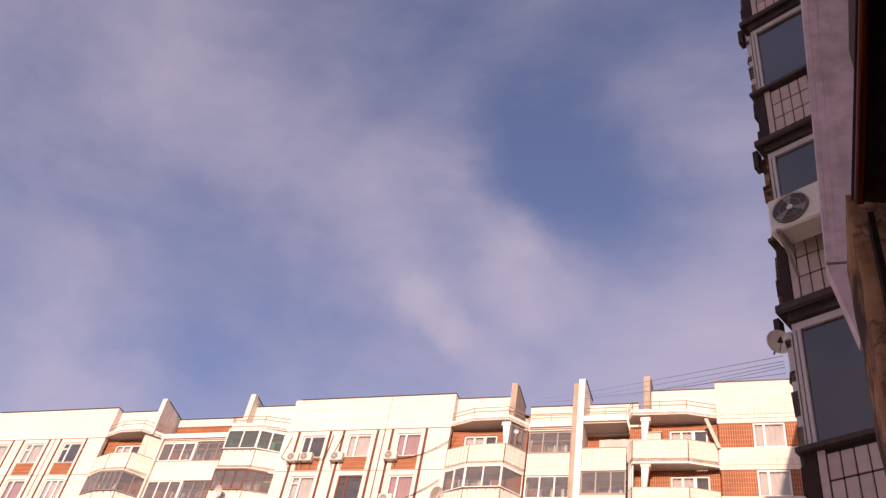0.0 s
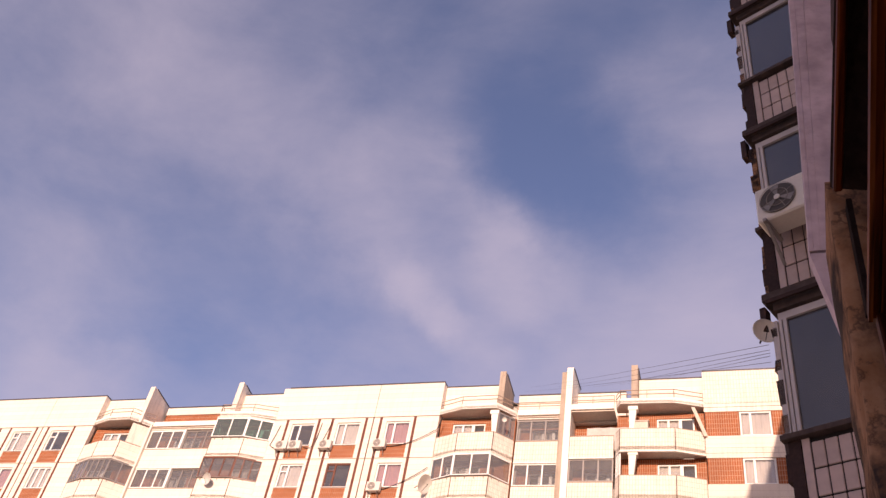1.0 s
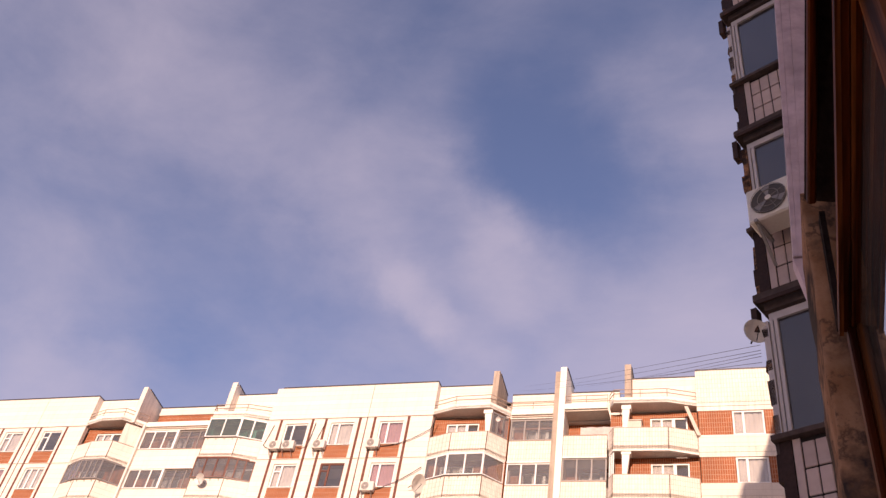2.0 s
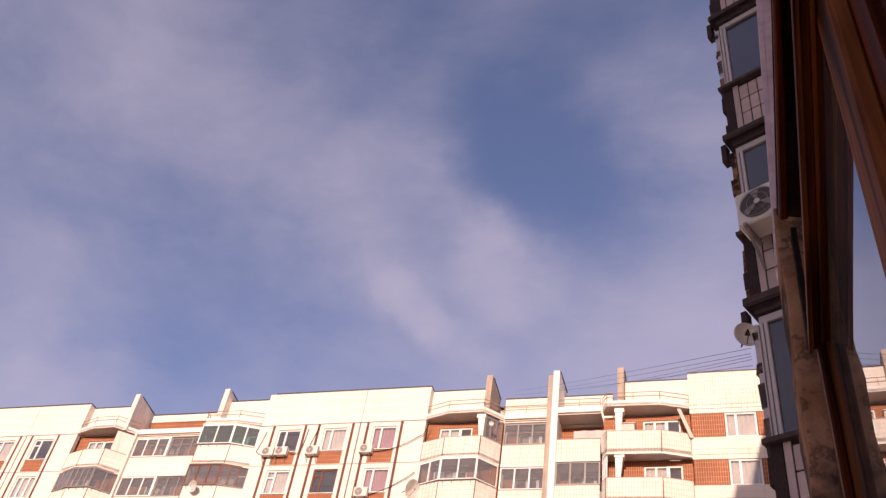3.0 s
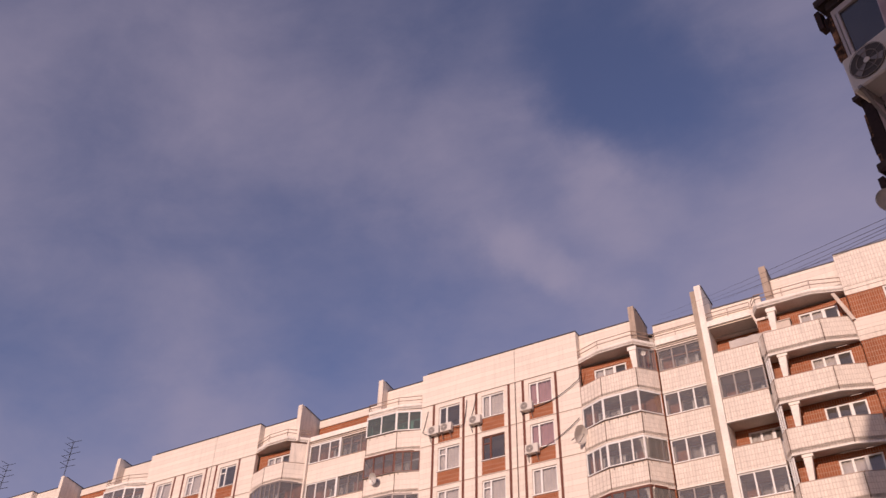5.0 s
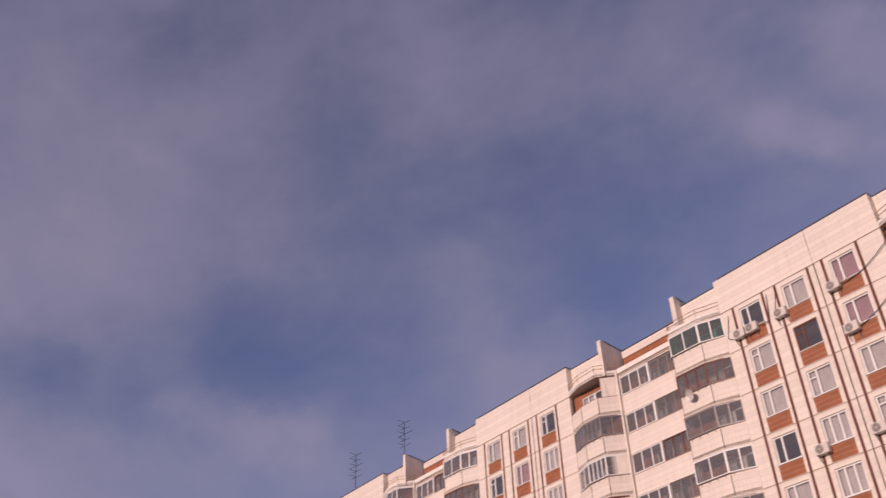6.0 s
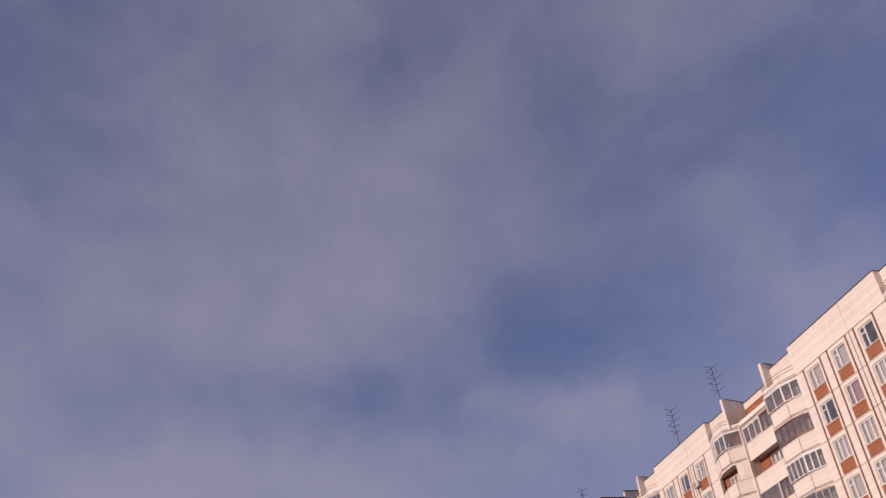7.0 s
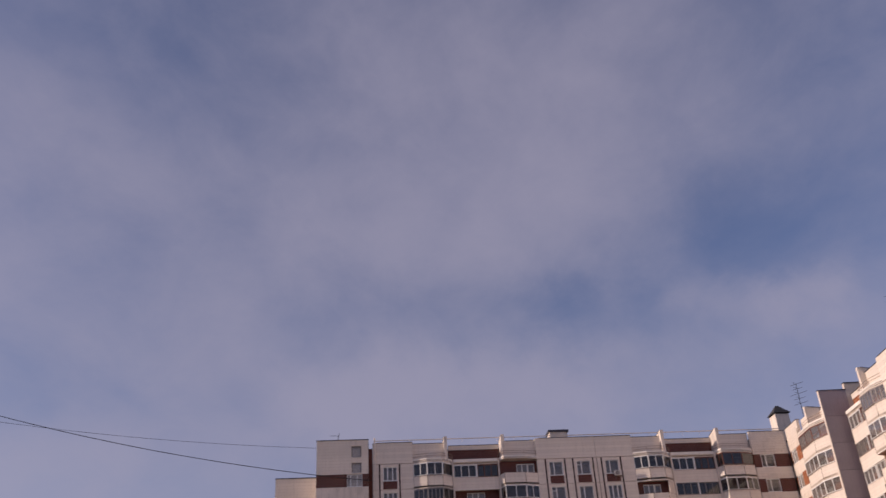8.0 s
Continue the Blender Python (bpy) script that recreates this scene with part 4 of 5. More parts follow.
def air_conditioner(at, turn=0.0, wide=0.82, high=0.56, label="white outdoor air conditioner unit on wall brackets", name="air_conditioner", fan=None):
    """Outdoor unit: casing, round fan opening with blades and a hub, side panel, two brackets. Its back is at y = 0."""
    a = thing(name, at, label, "air conditioner", turn, group="outdoor air conditioners")

    def casing():
        return Shape().box(-wide / 2, wide / 2, -0.36, -0.06, 0, high).mesh("casing", M_AC, bevel=0.02)
    c = part("casing", cached(("ac", wide), casing), a)
    fx, r = -wide * 0.12, high * 0.40

    def ring():
        s = Shape()
        for q in (1.0, 0.6):
            for i in range(24):
                t0, t1 = 2 * math.pi * i / 24, 2 * math.pi * (i + 1) / 24
                s.tube((fx + r * q * math.cos(t0), -0.385, high / 2 + r * q * math.sin(t0)), (fx + r * q * math.cos(t1), -0.385, high / 2 + r * q * math.sin(t1)), 0.005, 4)
        for i in range(4):
            t = math.pi * i / 2 + 0.4
            s.tube((fx, -0.385, high / 2), (fx + r * math.cos(t), -0.385, high / 2 + r * math.sin(t)), 0.003, 4)
        return s.mesh("guard", M_FRAME_DARK)
    part("fan_opening", cached(("acf", wide), lambda: Shape().disc((fx, -0.37, high / 2), r, 0.006, 28).mesh("fan_opening", fan or M_FAN_SUNLIT)), c)
    part("guard", cached(("acg", wide), ring), c)
    part("hub", cached(("ach", wide), lambda: Shape().disc((fx, -0.392, high / 2), r * 0.17, 0.012, 14).mesh("hub", M_AC)), c)

    def blade():
        p = lambda q, d: (r * q * math.cos(d), 0.0, r * q * math.sin(d))
        q0 = [p(0.15, -0.2), p(0.9, -0.28), p(0.95, 0.28), p(0.15, 0.35)]
        return Shape().add(q0 + [(x, y - 0.004, z) for x, y, z in q0], [(0, 1, 2, 3), (7, 6, 5, 4), (0, 4, 5, 1), (1, 5, 6, 2), (2, 6, 7, 3), (3, 7, 4, 0)]).mesh("blade", M_FRAME_DARK)
    for i in range(3):
        part("blade", cached(("acb", wide), blade), c, (fx, -0.376, high / 2), turn=(0, 0.4 + i * 2.094, 0))
    for x in (-wide * 0.36, wide * 0.36):
        m = cached(("acbr", wide), lambda: Shape().box(-0.02, 0.02, -0.40, 0.0, -0.045, -0.003).beam((0, -0.34, -0.04), (0, 0.0, -0.40), 0.03, 0.03).mesh("bracket", M_FRAME_DARK))
        part("bracket", m, a, (x, 0, 0))
    return a


for x, k in ((-27.0, 0), (-26.1, 0), (-24.05, 0), (-20.55, 0), (-20.3, 1), (-23.9, 3), (-26.8, 4), (-20.6, 3)):
    air_conditioner((x, YA - 0.01, TOP - STOREY * (k + 1) + 0.52))
for u, x, k in ((U3, -2.0, 0), (U3, -5.3, 1), (U3, -8.2, 2), (U3, -1.9, 3), (U3, -2.2, 2), (U3, -4.9, 3)):
    air_conditioner((u + x, YA - 0.01, TOP - STOREY * (k + 1) + 0.46))
air_conditioner(house_b.matrix_basis @ Vector((UB - 0.55, -0.01, TOP - STOREY + 0.6)), tb)


def cable(points, sag, r=0.012, name="cable", label="thin black cable hung along the facade"):
    """A slack cable through the points."""
    cu = bpy.data.curves.new(name, "CURVE")
    cu.dimensions, cu.bevel_depth, cu.bevel_resolution = "3D", r, 0
    for a, b in zip(points, points[1:]):
        a, b = Vector(a), Vector(b)
        sp = cu.splines.new("POLY")
        sp.points.add(14)
        for i in range(15):
            t = i / 14
            p = a.lerp(b, t)
            sp.points[i].co = (p.x, p.y, p.z - sag * 4 * t * (1 - t), 1)
    cu.materials.append(M_CABLE)
    return tagged(new(name, cu), label, "cable", group="cables")


# slack leads from the air conditioners on the nearest flat bay
cable([(-20.2, YA - 0.05, 43.75), (-17.3, YA - 0.12, 44.7), (-16.9, YA - 0.1, 45.6)], 0.25, 0.025)
cable([(-19.9, YA - 0.05, 40.95), (-17.3, YA - 0.12, 42.3)], 0.15, 0.025)
cable([(-25.6, YA - 0.05, 43.8), (-24.9, YA - 0.1, 43.9), (-24.75, YA - 0.04, 45.5)], 0.12, 0.02)
cable([(-27.5, YA - 0.05, 43.8), (-27.95, YA - 0.05, 44.0), (-27.6, YA - 0.04, 45.4)], 0.08, 0.02)
cable([(-23.9, YA - 0.04, 43.9), (-24.4, YA - 0.05, 44.3), (-24.1, YA - 0.04, 45.5)], 0.06, 0.02)


def dish(at, r, turn, tilt=0.35, label="round pale satellite dish on a wall arm"):
    """A shallow dish with a feed arm; it faces -y before turning."""
    d = thing("satellite_dish", at, label, "satellite dish", turn, group="satellite dishes")

    def bowl():
        s, n, m = Shape(), 20, 4
        v = [(0, 0, 0)]
        for j in range(1, m + 1):
            q = r * j / m
            v += [(q * math.cos(2 * math.pi * i / n), -0.35 * q * q / r, q * math.sin(2 * math.pi * i / n)) for i in range(n)]
        f = [(0, 1 + (i + 1) % n, 1 + i) for i in range(n)]
        for j in range(m - 1):
            f += [(1 + j * n + i, 1 + j * n + (i + 1) % n, 1 + (j + 1) * n + (i + 1) % n, 1 + (j + 1) * n + i) for i in range(n)]
        s.add(v, f)
        me = s.mesh("bowl", M_DISH)
        return me
    b = part("bowl", cached(("bowl", r), bowl), d, turn=(tilt, 0, 0))
    mod = b.modifiers.new("thick", "SOLIDIFY")
    mod.thickness = 0.012
    part("feed_arm", cached(("feed", r), lambda: Shape().tube((0, -0.02, -r * 0.9), (0, -r * 0.75, -r * 0.25), 0.02 * r + 0.002).tube((0, -r * 0.75, -r * 0.25), (0, -r * 0.62, -r * 0.16), 0.04 * r).mesh("feed_arm", M_DARK)), d)
    part("wall_arm", cached(("warm", r), lambda: Shape().tube((0, 0.02, 0), (0, r, -0.3 * r), 0.03 * r + 0.006).mesh("wall_arm", M_DARK)), d)


dish((-30.9, YA - 0.85, 41.25), 0.36, -0.3)
dish((-17.30, YA - 0.45, 41.1), 0.55, 1.25, label="large grey satellite dish on the facade corner")
dish((-12.9, YA - 0.75, 44.9), 0.14, 0.2, label="small white lamp-like dish on the balcony corner")


# odds and ends on the balconies beside the inner corner
pk = thing("plank", (-2.02, YA - 0.10, 43.95), "weathered plank leaning out of the balcony end", "plank")
part("board", Shape().beam((0.05, -0.05, 0), (-0.55, -0.15, 1.75), 0.22, 0.03, (1, 0.6, 0.2)).mesh("board", M_SOFFIT), pk)
cb = thing("cabinet", (-5.45, YA - 0.12, TOP - STOREY + 0.18), "pale storage cabinet on the open balcony", "cabinet")
part("body", Shape().box(-0.5, 0.5, -0.25, 0.25, 0, 1.62).mesh("body", M_SOFFIT, bevel=0.02), cb)
part("top", Shape().box(-0.55, 0.55, -0.30, 0.30, 1.623, 1.67).mesh("top", M_SOFFIT), cb)
ln = thing("sheet", (-7.5, YA + 0.45, TOP - STOREY + 0.4), "pale sheet hung to dry in the loggia", "laundry")
part("cloth", Shape().ribbon([(-0.9 + 0.13 * i, 0.03 * math.sin(i * 1.1)) for i in range(19)], 0.008, 0.2, 1.55).mesh("cloth", M_CURTAIN), ln)


def plaster_material(name):
    """Old tan plaster with soot blotches and a net of cracks."""
    m = bpy.data.materials.new(name)
    m.use_nodes = True
    n, l = m.node_tree.nodes, m.node_tree.links
    b = n["Principled BSDF"]
    b.inputs["Roughness"].default_value, b.inputs["Specular IOR Level"].default_value = 0.95, 0.1
    tc = n.new("ShaderNodeTexCoord")

    def noise_of(scale, detail, lo, hi):
        t, r = n.new("ShaderNodeTexNoise"), n.new("ShaderNodeMapRange")
        t.inputs["Scale"].default_value, t.inputs["Detail"].default_value, t.inputs["Roughness"].default_value = scale, detail, 0.65
        r.inputs["From Min"].default_value, r.inputs["From Max"].default_value = lo, hi
        l.new(tc.outputs["Object"], t.inputs["Vector"]), l.new(t.outputs["Fac"], r.inputs["Value"])
        return t, r.outputs[0]

    def blend(fac, a, c):
        k = n.new("ShaderNodeMix")
        k.data_type = "RGBA"
        l.new(fac, k.inputs["Factor"])
        for i, v in ((6, a), (7, c)):
            if isinstance(v, tuple):
                k.inputs[i].default_value = (*v, 1)
            else:
                l.new(v, k.inputs[i])
        return k.outputs[2]

    soft, tint = noise_of(22, 5, 0.3, 0.7)
    base = blend(tint, (0.25, 0.115, 0.058), (0.40, 0.215, 0.13))
    base = blend(noise_of(7.5, 6, 0.44, 0.58)[1], base, (0.045, 0.030, 0.026))
    base = blend(noise_of(70, 4, 0.60, 0.72)[1], base, (0.10, 0.06, 0.045))
    warp = n.new("ShaderNodeVectorMath")
    warp.operation = "MULTIPLY_ADD"
    warp.inputs[1].default_value = (0.09, 0.09, 0.09)
    l.new(soft.outputs["Color"], warp.inputs[0]), l.new(tc.outputs["Object"], warp.inputs[2])
    v, cr = n.new("ShaderNodeTexVoronoi"), n.new("ShaderNodeMapRange")
    v.feature = "DISTANCE_TO_EDGE"
    v.inputs["Scale"].default_value = 8
    cr.inputs["From Min"].default_value, cr.inputs["From Max"].default_value = 0.0, 0.035
    cr.inputs["To Min"].default_value, cr.inputs["To Max"].default_value = 0.75, 0.0
    l.new(warp.outputs[0], v.inputs["Vector"]), l.new(v.outputs["Distance"], cr.inputs["Value"])
    l.new(blend(cr.outputs[0], base, (0.07, 0.042, 0.032)), b.inputs["Base Color"])
    bp = n.new("ShaderNodeBump")
    bp.inputs["Strength"].default_value, bp.inputs["Distance"].default_value = 0.8, 0.006
    l.new(soft.outputs["Fac"], bp.inputs["Height"]), l.new(bp.outputs[0], b.inputs["Normal"])
    return m


# ---------------------------------------------------------------- the house that the camera leans out of
M_NEAR_TILE = material("greyish_pink_tile", (0.50, 0.385, 0.36), 0.7, vary=0.10, grain=14, stain=3.0, bump=0.15, piece=0.08)
M_GROUT = material("dark_tile_joint", (0.028, 0.022, 0.022), 0.95, vary=0.2)
M_DARK_STEEL = material("rusty_dark_steel", (0.045, 0.022, 0.018), 0.7, metal=0.3, vary=0.35, grain=25)
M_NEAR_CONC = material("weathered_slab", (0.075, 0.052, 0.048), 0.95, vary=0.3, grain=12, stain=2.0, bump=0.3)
M_NEAR_WHITE = material("dull_white_frame", (0.52, 0.47, 0.47), 0.5, vary=0.08, grain=8)
# colour of the board that stands in for the unlit room
M_DARK_BACKING = material("dark_room_backing", (0.050, 0.026, 0.026), 0.95, vary=0.25, grain=20, stain=3.0)
M_PLASTER = plaster_material("cracked_old_plaster")
M_LILAC = material("weathered_lilac_paint", (0.50, 0.395, 0.46), 0.85, vary=0.25, grain=20, stain=4.0, bump=0.3, streak=0.3)
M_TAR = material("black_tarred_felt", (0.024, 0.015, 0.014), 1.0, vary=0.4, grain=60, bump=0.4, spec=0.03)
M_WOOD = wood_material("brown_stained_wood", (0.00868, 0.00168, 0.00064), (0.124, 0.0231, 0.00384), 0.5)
# paler than the stained wood: mullion, one bead and two head rail mouldings
M_WOOD_PALE = wood_material("pale_brown_wood", (0.024, 0.006, 0.002), (0.22, 0.070, 0.022), 0.6)
M_WOOD_ALONG = wood_material("brown_stained_rail", (0.00744, 0.00126, 0.00032), (0.1488, 0.02772, 0.00448), 0.5, (90, 2.5, 60))
M_WOOD_ALONG_PALE = wood_material("pale_brown_rail", (0.0372, 0.0084, 0.00224), (0.248, 0.0693, 0.0176), 0.55, (90, 2.5, 60))
M_RED = material("dark_red_curtain", (0.16, 0.012, 0.008), 0.95, vary=0.25, grain=8)
M_SHADE = material("grey_roller_blind", (0.27, 0.225, 0.23), 0.9, vary=0.2, grain=4, stain=1.5)
M_NEAR_GLASS = glass_material("old_pane", (0.9, 0.88, 0.88), 0.62, 0.0, dust=0.03)

near = thing("apartment_building", (0, 0, 0), "panel block with stacked tiled balconies, worn and in shade", "building")
NC = Vector((0.395, 8.07))                        # outer corner of the stacked balconies
ND = Vector((0.902, -0.432)).normalized()         # along their slanted side, towards the wall
NTURN = math.atan2(ND.y, ND.x)
NBASE = 24.46                                     # underside of one of the slabs
SIDE = 2.05


def near_balcony(zb, variant):
    """A glazed corner balcony: slab, tiled parapet side, corner posts, window over it, front panel that runs on along the wall."""
    b = thing("balcony", (NC.x, NC.y, zb), "enclosed balcony with tiled parapet and white glazing, in shade", "balcony", NTURN, group="stacked balconies")
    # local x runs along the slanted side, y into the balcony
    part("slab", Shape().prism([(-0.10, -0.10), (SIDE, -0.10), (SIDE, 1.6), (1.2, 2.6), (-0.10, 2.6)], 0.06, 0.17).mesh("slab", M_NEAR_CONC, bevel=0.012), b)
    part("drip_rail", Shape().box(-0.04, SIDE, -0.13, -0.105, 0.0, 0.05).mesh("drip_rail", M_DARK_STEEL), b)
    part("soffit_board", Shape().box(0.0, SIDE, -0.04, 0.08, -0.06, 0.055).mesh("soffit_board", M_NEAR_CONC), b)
    pan = part("parapet_panel", Shape().box(0.13, SIDE, 0.0, 0.08, 0.175, 1.13).mesh("parapet_panel", M_GROUT), b)
    part("edge_strip", Shape().box(0.10, 0.175, -0.022, 0.0, 0.175, 1.13).mesh("edge_strip", M_NEAR_TILE), pan)
    tile = cached("near_tile", lambda: Shape().box(0, 0.117, -0.020, 0.0, 0, 0.27).mesh("tile", M_NEAR_TILE, bevel=0.006))
    for i in range(14):
        for j in range(3):
            part("tile", tile, pan, (0.19 + i * 0.129, 0, 0.235 + j * 0.288))
    part("corner_post", Shape().box(-0.03, 0.09, -0.03, 0.06, 0.175, 1.16).mesh("corner_post", M_DARK_STEEL), b)
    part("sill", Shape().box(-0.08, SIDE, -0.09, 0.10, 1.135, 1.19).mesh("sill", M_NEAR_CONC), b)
    win = part("window_frame", Shape().grid([0.02, 0.055, 0.068, 0.105, 1.5, 1.6, SIDE], [1.195, 1.25, 2.63, 2.72], {(1, 1), (3, 1), (5, 1)}, 0.0, 0.07).mesh("window_frame", M_NEAR_WHITE), b)
    part("pane", Shape().box(0.105, 1.5, 0.03, 0.036, 1.25, 2.63).mesh("pane", M_NEAR_GLASS), win)
    part("corner_board", Shape().box(-0.05, 0.012, -0.02, 0.05, 1.195, 2.62).mesh("corner_board", M_PLASTER if variant == 0 else M_NEAR_WHITE), b)
    part("blind", Shape().box(0.09, 1.58, 0.10, 0.115, 1.2, 2.72).mesh("blind", M_SHADE), b)
    # front that runs away from the camera along the wall
    f = Shape()
    f.box(-0.06, -0.02, 0.07, 2.5, 0.175, 1.13)
    part("front_panel", f.mesh("front_panel", M_DARK_STEEL), b)
    part("front_frame", Shape().box(-0.08, -0.01, 0.02, 2.5, 1.2, 1.28).box(-0.08, -0.01, 0.02, 2.5, 2.5, 2.6).box(-0.07, -0.02, 1.1, 1.2, 1.28, 2.5).mesh("front_frame", M_NEAR_WHITE), b)
    part("flap", Shape().box(-0.15, -0.085, -0.06, 0.06, -0.30, 0.02).mesh("flap", M_DARK_STEEL), b)
    rn = random.Random(variant * 7 + 3)
    z = 0.18
    while z < 2.55:
        h = rn.uniform(0.10, 0.34)
        x = -0.055 - rn.uniform(0.0, 0.03)
        skew = rn.uniform(-0.02, 0.02)
        q0 = [(x, -0.02, z), (0.0, -0.02, z), (0.0, -0.02, z + h), (x + skew, -0.02, z + h)]
        plate = Shape().add(q0 + [(a, 0.10, c) for a, _, c in q0], [(0, 1, 2, 3), (7, 6, 5, 4), (0, 4, 5, 1), (1, 5, 6, 2), (2, 6, 7, 3), (3, 7, 4, 0)])
        part("edge_plate", plate.mesh("edge_plate", rn.choice((M_DARK_STEEL, M_DARK_STEEL, M_NEAR_CONC, M_PLASTER))), b)
        z += h + rn.choice((0.004, 0.004, 0.12, 0.3))
    part("filler", Shape().box(0.12, SIDE, 0.8, 1.0, 0.175, 2.66).mesh("filler", M_ROOM), b)
    return b


for k in range(-2, 4):
    near_balcony(NBASE + STOREY * k, (k + 2) % 2)

nm = Matrix.Translation((NC.x, NC.y, 0)) @ Matrix.Rotation(NTURN, 4, "Z")
air_conditioner(nm @ Vector((0.47, -0.10, NBASE + 0.86)), NTURN, 0.70, 0.52, "dusty white outdoor air conditioner with a dark round fan", fan=M_FAN)
dish((NC.x - 0.14, NC.y + 0.02, NBASE - 0.30), 0.14, 0.35, 0.2, "round pale satellite dish on the balcony edge")

# wall of that house, in pieces that leave the camera outside
part("wall", Shape().box(2.2, 14, -30, 12.0, 0, TOP + ROOF).mesh("wall", M_PANEL), near)
part("corner_wall", Shape().box(2.85, 14, 12.8, YA - 0.05, 0, TOP + ROOF).mesh("corner_wall", M_PANEL), near)
part("bay_wall", Shape().box(0.24, 2.19, -14, -2.6, 0, TOP + ROOF).mesh("bay_wall", M_PANEL), near)
part("bay_wall", Shape().box(0.24, 2.19, -2.59, 1.02, 19.25, TOP + ROOF).mesh("bay_wall", M_PANEL), near)
part("bay_wall", Shape().box(0.24, 2.19, -2.59, 1.02, 0, 16.9).mesh("bay_wall", M_PANEL), near)
# the loggia that the camera leans out of
part("room_wall", Shape().box(1.5, 2.19, -2.59, 1.02, 16.91, 19.24).mesh("room_wall", M_ROOM), near)
part("room_wall", Shape().box(0.30, 1.49, -2.59, -2.4, 16.91, 19.24).mesh("room_wall", M_ROOM), near)
part("room_wall", Shape().box(0.30, 1.49, 0.95, 1.02, 16.91, 19.24).mesh("room_wall", M_ROOM), near)

# glazing line of the loggia: passes close beside the eye and turns a little away from it
GB = radians(1.6)
GD = Vector((math.sin(GB), math.cos(GB), 0))
G0 = Vector((0.092, 0, 18.0))


def on_glass(s, out, z):
    """A point s metres along the glazing line, out metres before it, z above the eye."""
    return G0 + GD * s + Vector((-GD.y, GD.x, 0)) * out + Vector((0, 0, z))


wf = thing("window", (0, 0, 0), "brown stained wooden loggia window beside worn plaster", "window")


def bar(name, mat, a, b, wide, deep, side, parent=wf, bevel=0.0, label=""):
    return part(name, Shape().beam(a, b, wide, deep, side).mesh(name, mat, bevel), parent, label=label)


part("pane", Shape().add([on_glass(q, 0, z) for q, z in ((0.40, -1.0), (0.86, -1.0), (0.86, 0.625), (0.40, 0.625))], [(0, 1, 2, 3)]).mesh("pane", M_NEAR_GLASS), wf)
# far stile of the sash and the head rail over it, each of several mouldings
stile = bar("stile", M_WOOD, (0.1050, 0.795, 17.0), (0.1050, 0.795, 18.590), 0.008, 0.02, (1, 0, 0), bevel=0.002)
bar("bead", M_WOOD_PALE, (0.1120, 0.792, 17.0), (0.1120, 0.792, 18.590), 0.005, 0.02, (1, 0, 0), stile)
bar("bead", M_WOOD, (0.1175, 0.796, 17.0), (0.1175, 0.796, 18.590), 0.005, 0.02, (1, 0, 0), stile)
# dark sheet added behind the pane so the room beyond reads unlit
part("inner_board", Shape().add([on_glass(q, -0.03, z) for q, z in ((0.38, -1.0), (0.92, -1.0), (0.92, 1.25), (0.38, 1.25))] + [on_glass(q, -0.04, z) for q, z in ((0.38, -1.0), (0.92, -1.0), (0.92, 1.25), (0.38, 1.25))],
     [(0, 1, 2, 3), (7, 6, 5, 4), (0, 4, 5, 1), (1, 5, 6, 2), (2, 6, 7, 3), (3, 7, 4, 0)]).mesh("inner_board", M_DARK_BACKING), wf, label="dark board added behind the glass for the unlit room")
rail = None
for f, w, d, m in ((0.11, 0.0042, 0.0, M_WOOD_ALONG_PALE), (0.40, 0.0062, 0.005, M_WOOD_ALONG), (0.67, 0.0034, 0.002, M_WOOD_ALONG_PALE), (0.88, 0.0046, 0.004, M_WOOD_ALONG)):
    a, b = 0.0936 + 0.0206 * f, 0.0812 + 0.0208 * f
    rail = bar("head_rail" if rail is None else "moulding", m, (a, 0.797, 18.592 + d), (b, 0.370, 18.620 + d), w, 0.012, (1, 0, 0), wf if rail is None else rail)
# the lit mullion gets paler wood, its neighbours dark: light put into the colour
post = bar("mullion", M_WOOD_PALE, (0.1065, 0.395, 17.0), (0.1065, 0.395, 19.2), 0.05, 0.014, (0, 1, 0), bevel=0.003)
bar("bead", M_WOOD, (0.118, 0.350, 17.0), (0.118, 0.350, 19.2), 0.03, 0.014, (0, 1, 0), post)
bar("mullion", M_WOOD, (0.128, 0.315, 17.0), (0.128, 0.315, 19.2), 0.035, 0.02, (0, 1, 0))
part("curtain", Shape().ribbon([(0.36 + 0.012 * math.sin(i * 1.3), 0.46 - i * 0.03) for i in range(20)], 0.01, 17.0, 19.2).mesh("curtain", M_RED), wf, label="dark red curtain")


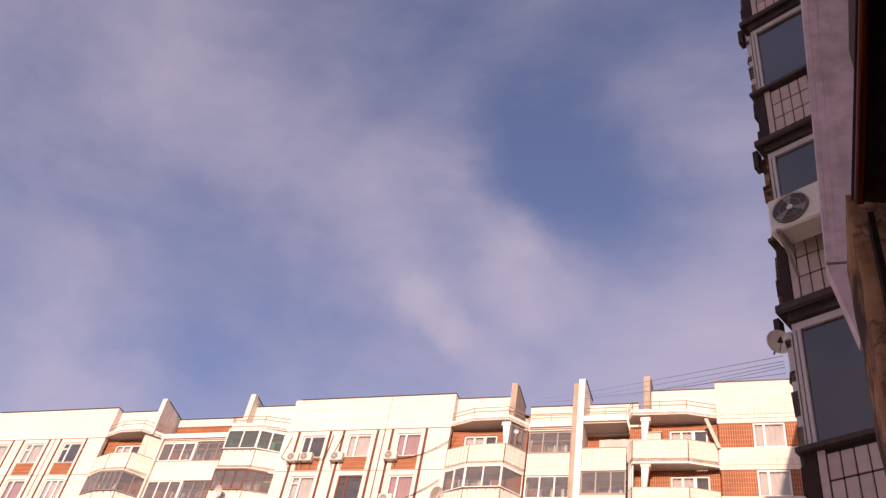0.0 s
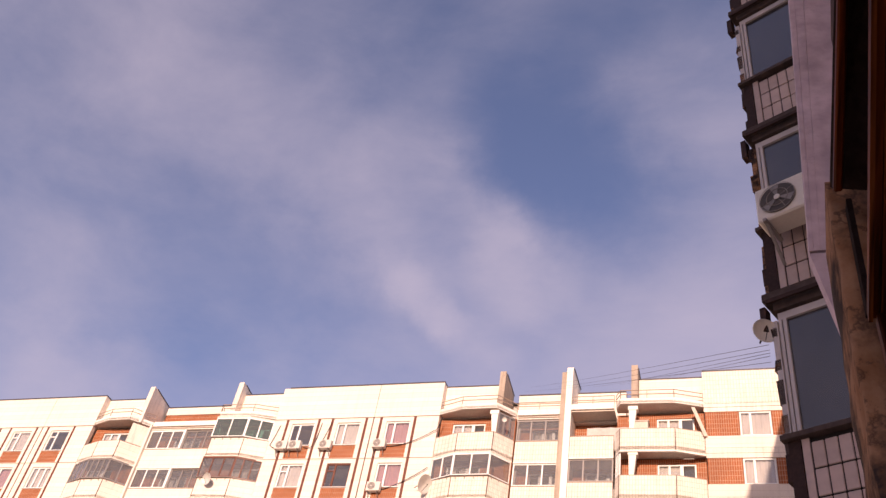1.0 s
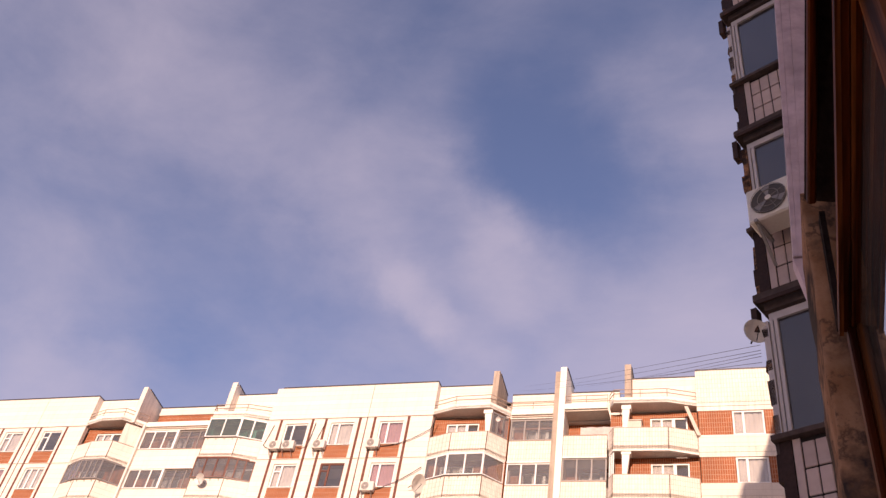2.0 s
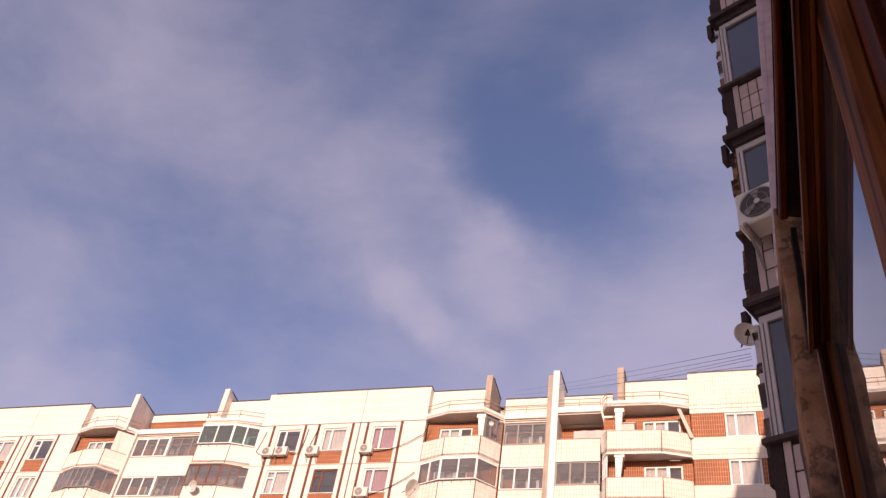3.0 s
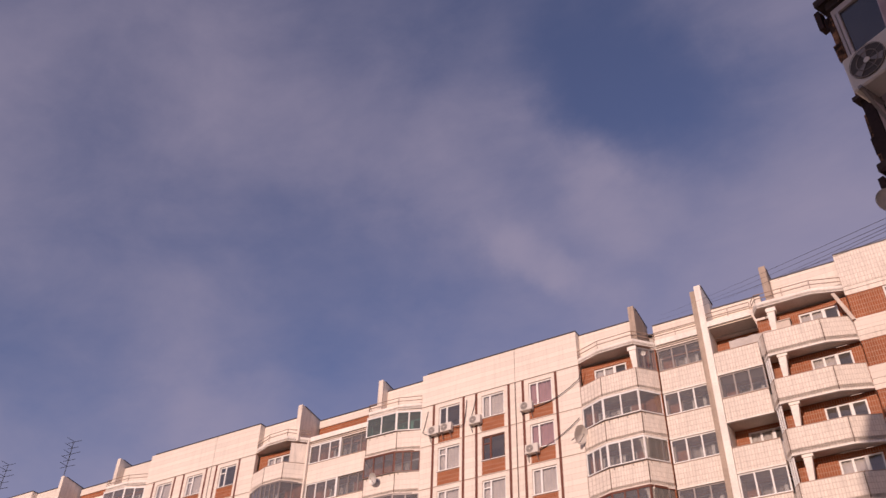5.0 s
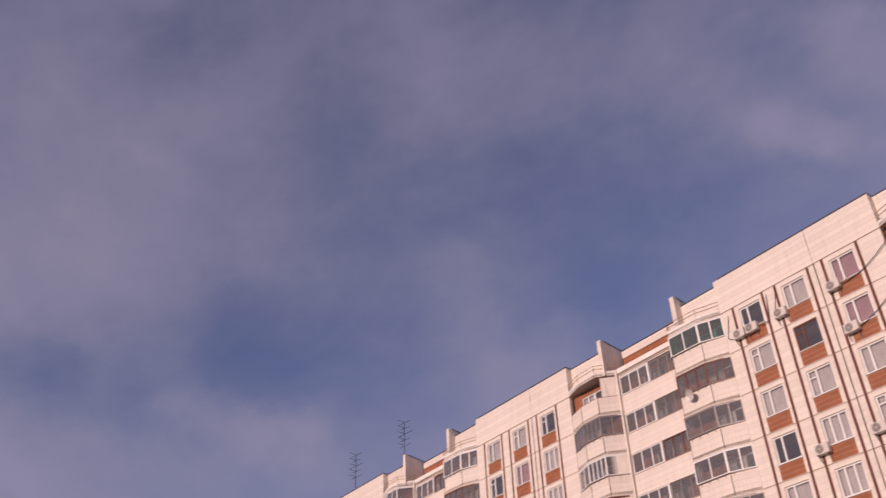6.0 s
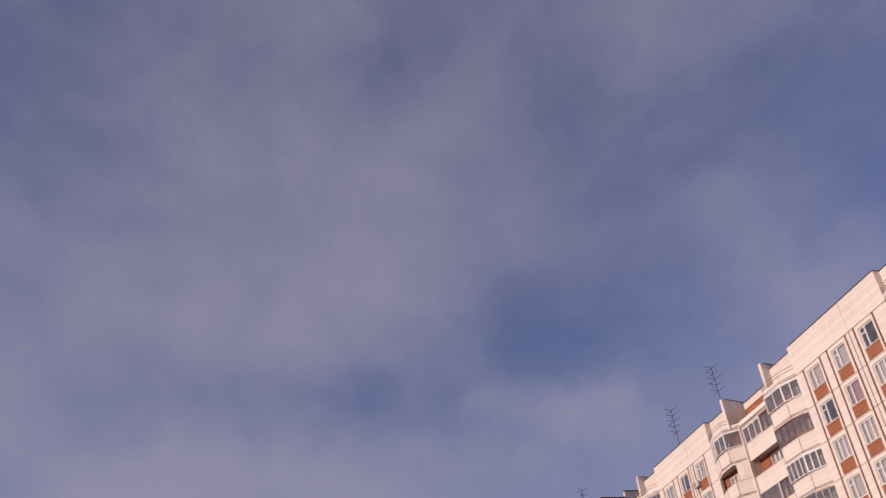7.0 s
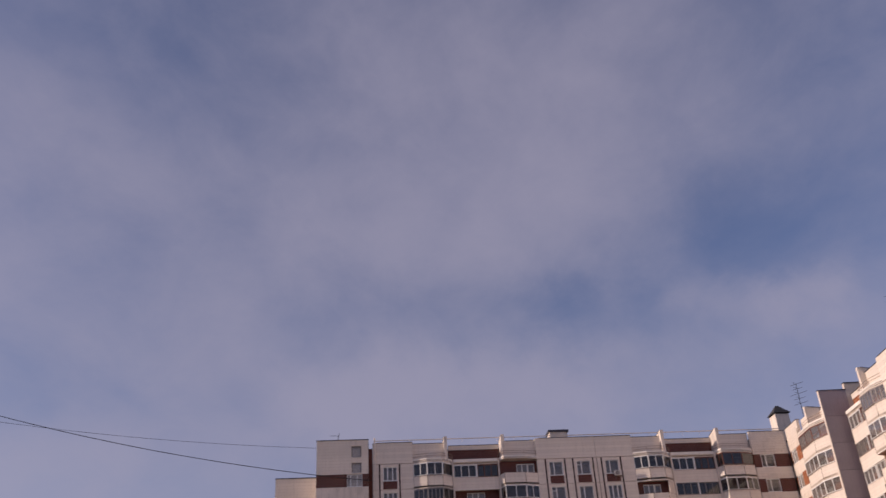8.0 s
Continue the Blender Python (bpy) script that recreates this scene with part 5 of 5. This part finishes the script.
# cracked plaster jamb, rough all over
def rough_slab(name, corners, y0, y1, mat, amount, seed, nx=10, nz=46):
    """An upright slab between two slanted edges: corners = (x left, x right) at the foot and the head, with z; its faces are uneven."""
    (xa, xb, za), (xc, xd, zc) = corners
    v, f = [], []
    for j in range(nz + 1):
        t = j / nz
        l, r, z = xa + (xc - xa) * t, xb + (xd - xb) * t, za + (zc - za) * t
        for i in range(nx + 1):
            x = l + (r - l) * i / nx
            p = Vector((x * 14 + seed, z * 9, seed))
            n1 = noise.noise(p) * amount + noise.noise(p * 4) * amount * 0.45
            edge = noise.noise(Vector((seed, z * 16, 1.0))) * amount * 0.7 if i == 0 else 0.0
            v.append((x + edge, y0 + n1, z))
    m = nx + 1
    for j in range(nz):
        for i in range(nx):
            f.append((j * m + i, j * m + i + 1, (j + 1) * m + i + 1, (j + 1) * m + i))
    k = len(v)
    for j in range(nz + 1):
        x, y, z = v[j * m]
        v.append((x + 0.004, y1, z))
    for j in range(nz):
        f.append((j * m, (j + 1) * m, k + j + 1, k + j))
    me = Shape().add(v, f).mesh(name, mat)
    for poly in me.polygons:
        poly.use_smooth = True
    return me


jamb = tagged(part("window_jamb", rough_slab("window_jamb", ((0.060, 0.125, 17.0), (0.0875, 0.145, 18.86)), 0.86, 1.0, M_PLASTER, 0.009, 4.0, 14, 90)),
              "cracked and stained old plaster window jamb", "jamb", kind="structure")
# tarred felt under the lintel, running back over the head rail
s = Shape()
q = [(0.0865, 0.820, 18.808), (0.135, 0.80, 18.775), (0.125, 0.47, 18.80), (0.0850, 0.47, 18.80)]
s.add(q + [(x + 0.004, y + 0.01, z + 0.03) for x, y, z in q], [(0, 1, 2, 3), (7, 6, 5, 4), (0, 4, 5, 1), (1, 5, 6, 2), (2, 6, 7, 3), (3, 7, 4, 0)])
flap = thing("felt_flap", (0, 0, 0), "black tarred felt with a brown batten under the lintel", "flap")
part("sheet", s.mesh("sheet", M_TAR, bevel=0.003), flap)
part("batten", Shape().beam((0.0925, 0.805, 18.792), (0.0905, 0.475, 18.789), 0.010, 0.012).mesh("batten", M_WOOD_ALONG, bevel=0.002), flap)
# black bar put where the gap between plaster and wood falls dark
s = Shape()
s.beam((0.0970, 0.80, 18.602), (0.0995, 0.80, 18.76), 0.006, 0.02, (1, 0, 0))
tagged(part("sealing_strip", s.mesh("sealing_strip", M_TAR)), "black strip for the dark gap between plaster and wood", "strip")
# weathered lilac boards of the next loggia's cheek
lb = thing("cladding", (0, 0, 0), "weathered lilac painted boards on the next loggia", "cladding")
for f0, f1 in ((0.0, 0.38), (0.40, 1.0), (1.02, 5.0)):
    lo, hi, wl_, wh = 0.155, 0.240, 0.026, 0.048
    s = Shape()
    q = [(lo + wl_ * f0, 1.77, 19.57), (lo + wl_ * f1, 1.77, 19.57), (hi + wh * f1, 1.77, 20.958), (hi + wh * f0, 1.77, 20.958)]
    s.add(q + [(x, y + 0.05, z) for x, y, z in q], [(0, 1, 2, 3), (7, 6, 5, 4), (0, 4, 5, 1), (1, 5, 6, 2), (2, 6, 7, 3), (3, 7, 4, 0)])
    part("board", s.mesh("board", M_LILAC), lb)
# their lower end, cut back at a slant
s = Shape()
q = [(0.196, 1.775, 19.33), (0.285, 1.775, 19.33), (0.285, 1.775, 19.566), (0.155, 1.775, 19.566)]
s.add(q + [(x, y + 0.04, z) for x, y, z in q], [(0, 1, 2, 3), (7, 6, 5, 4), (0, 4, 5, 1), (1, 5, 6, 2), (2, 6, 7, 3), (3, 7, 4, 0)])
part("end_board", s.mesh("end_board", M_LILAC), lb)
part("post", Shape().box(0.42, 2.19, 2.66, 2.9, 0, TOP).mesh("post", M_PANEL), near)

# wires from that balcony to the far roof, and the long one across the court
for i, (z0, x1, dz) in enumerate(((24.75, -12.2, 0.05), (24.68, -10.5, 0.0), (24.60, -6.8, 0.0), (24.52, -12.5, -0.25), (24.64, -8.4, -0.1))):
    cable([(0.30, 8.3, z0 - 0.6), (x1, YA + 1.5, TOP + ROOF + 0.4 + dz)], 0.06, 0.0028, "overhead_wire", "thin dark overhead wire between the roofs")
cable([house_b.matrix_basis @ Vector((-95.0, -0.6, 54.6)), house_b.matrix_basis @ Vector((-47.4, -0.5, 43.9))], 1.2, 0.038, "overhead_wire", "long slack dark wire across the court")
cable([house_b.matrix_basis @ Vector((-95.0, 6, 54.8)), house_b.matrix_basis @ Vector((-52.0, 8.0, 50.2))], 0.7, 0.02, "overhead_wire", "long slack dark wire across the court")
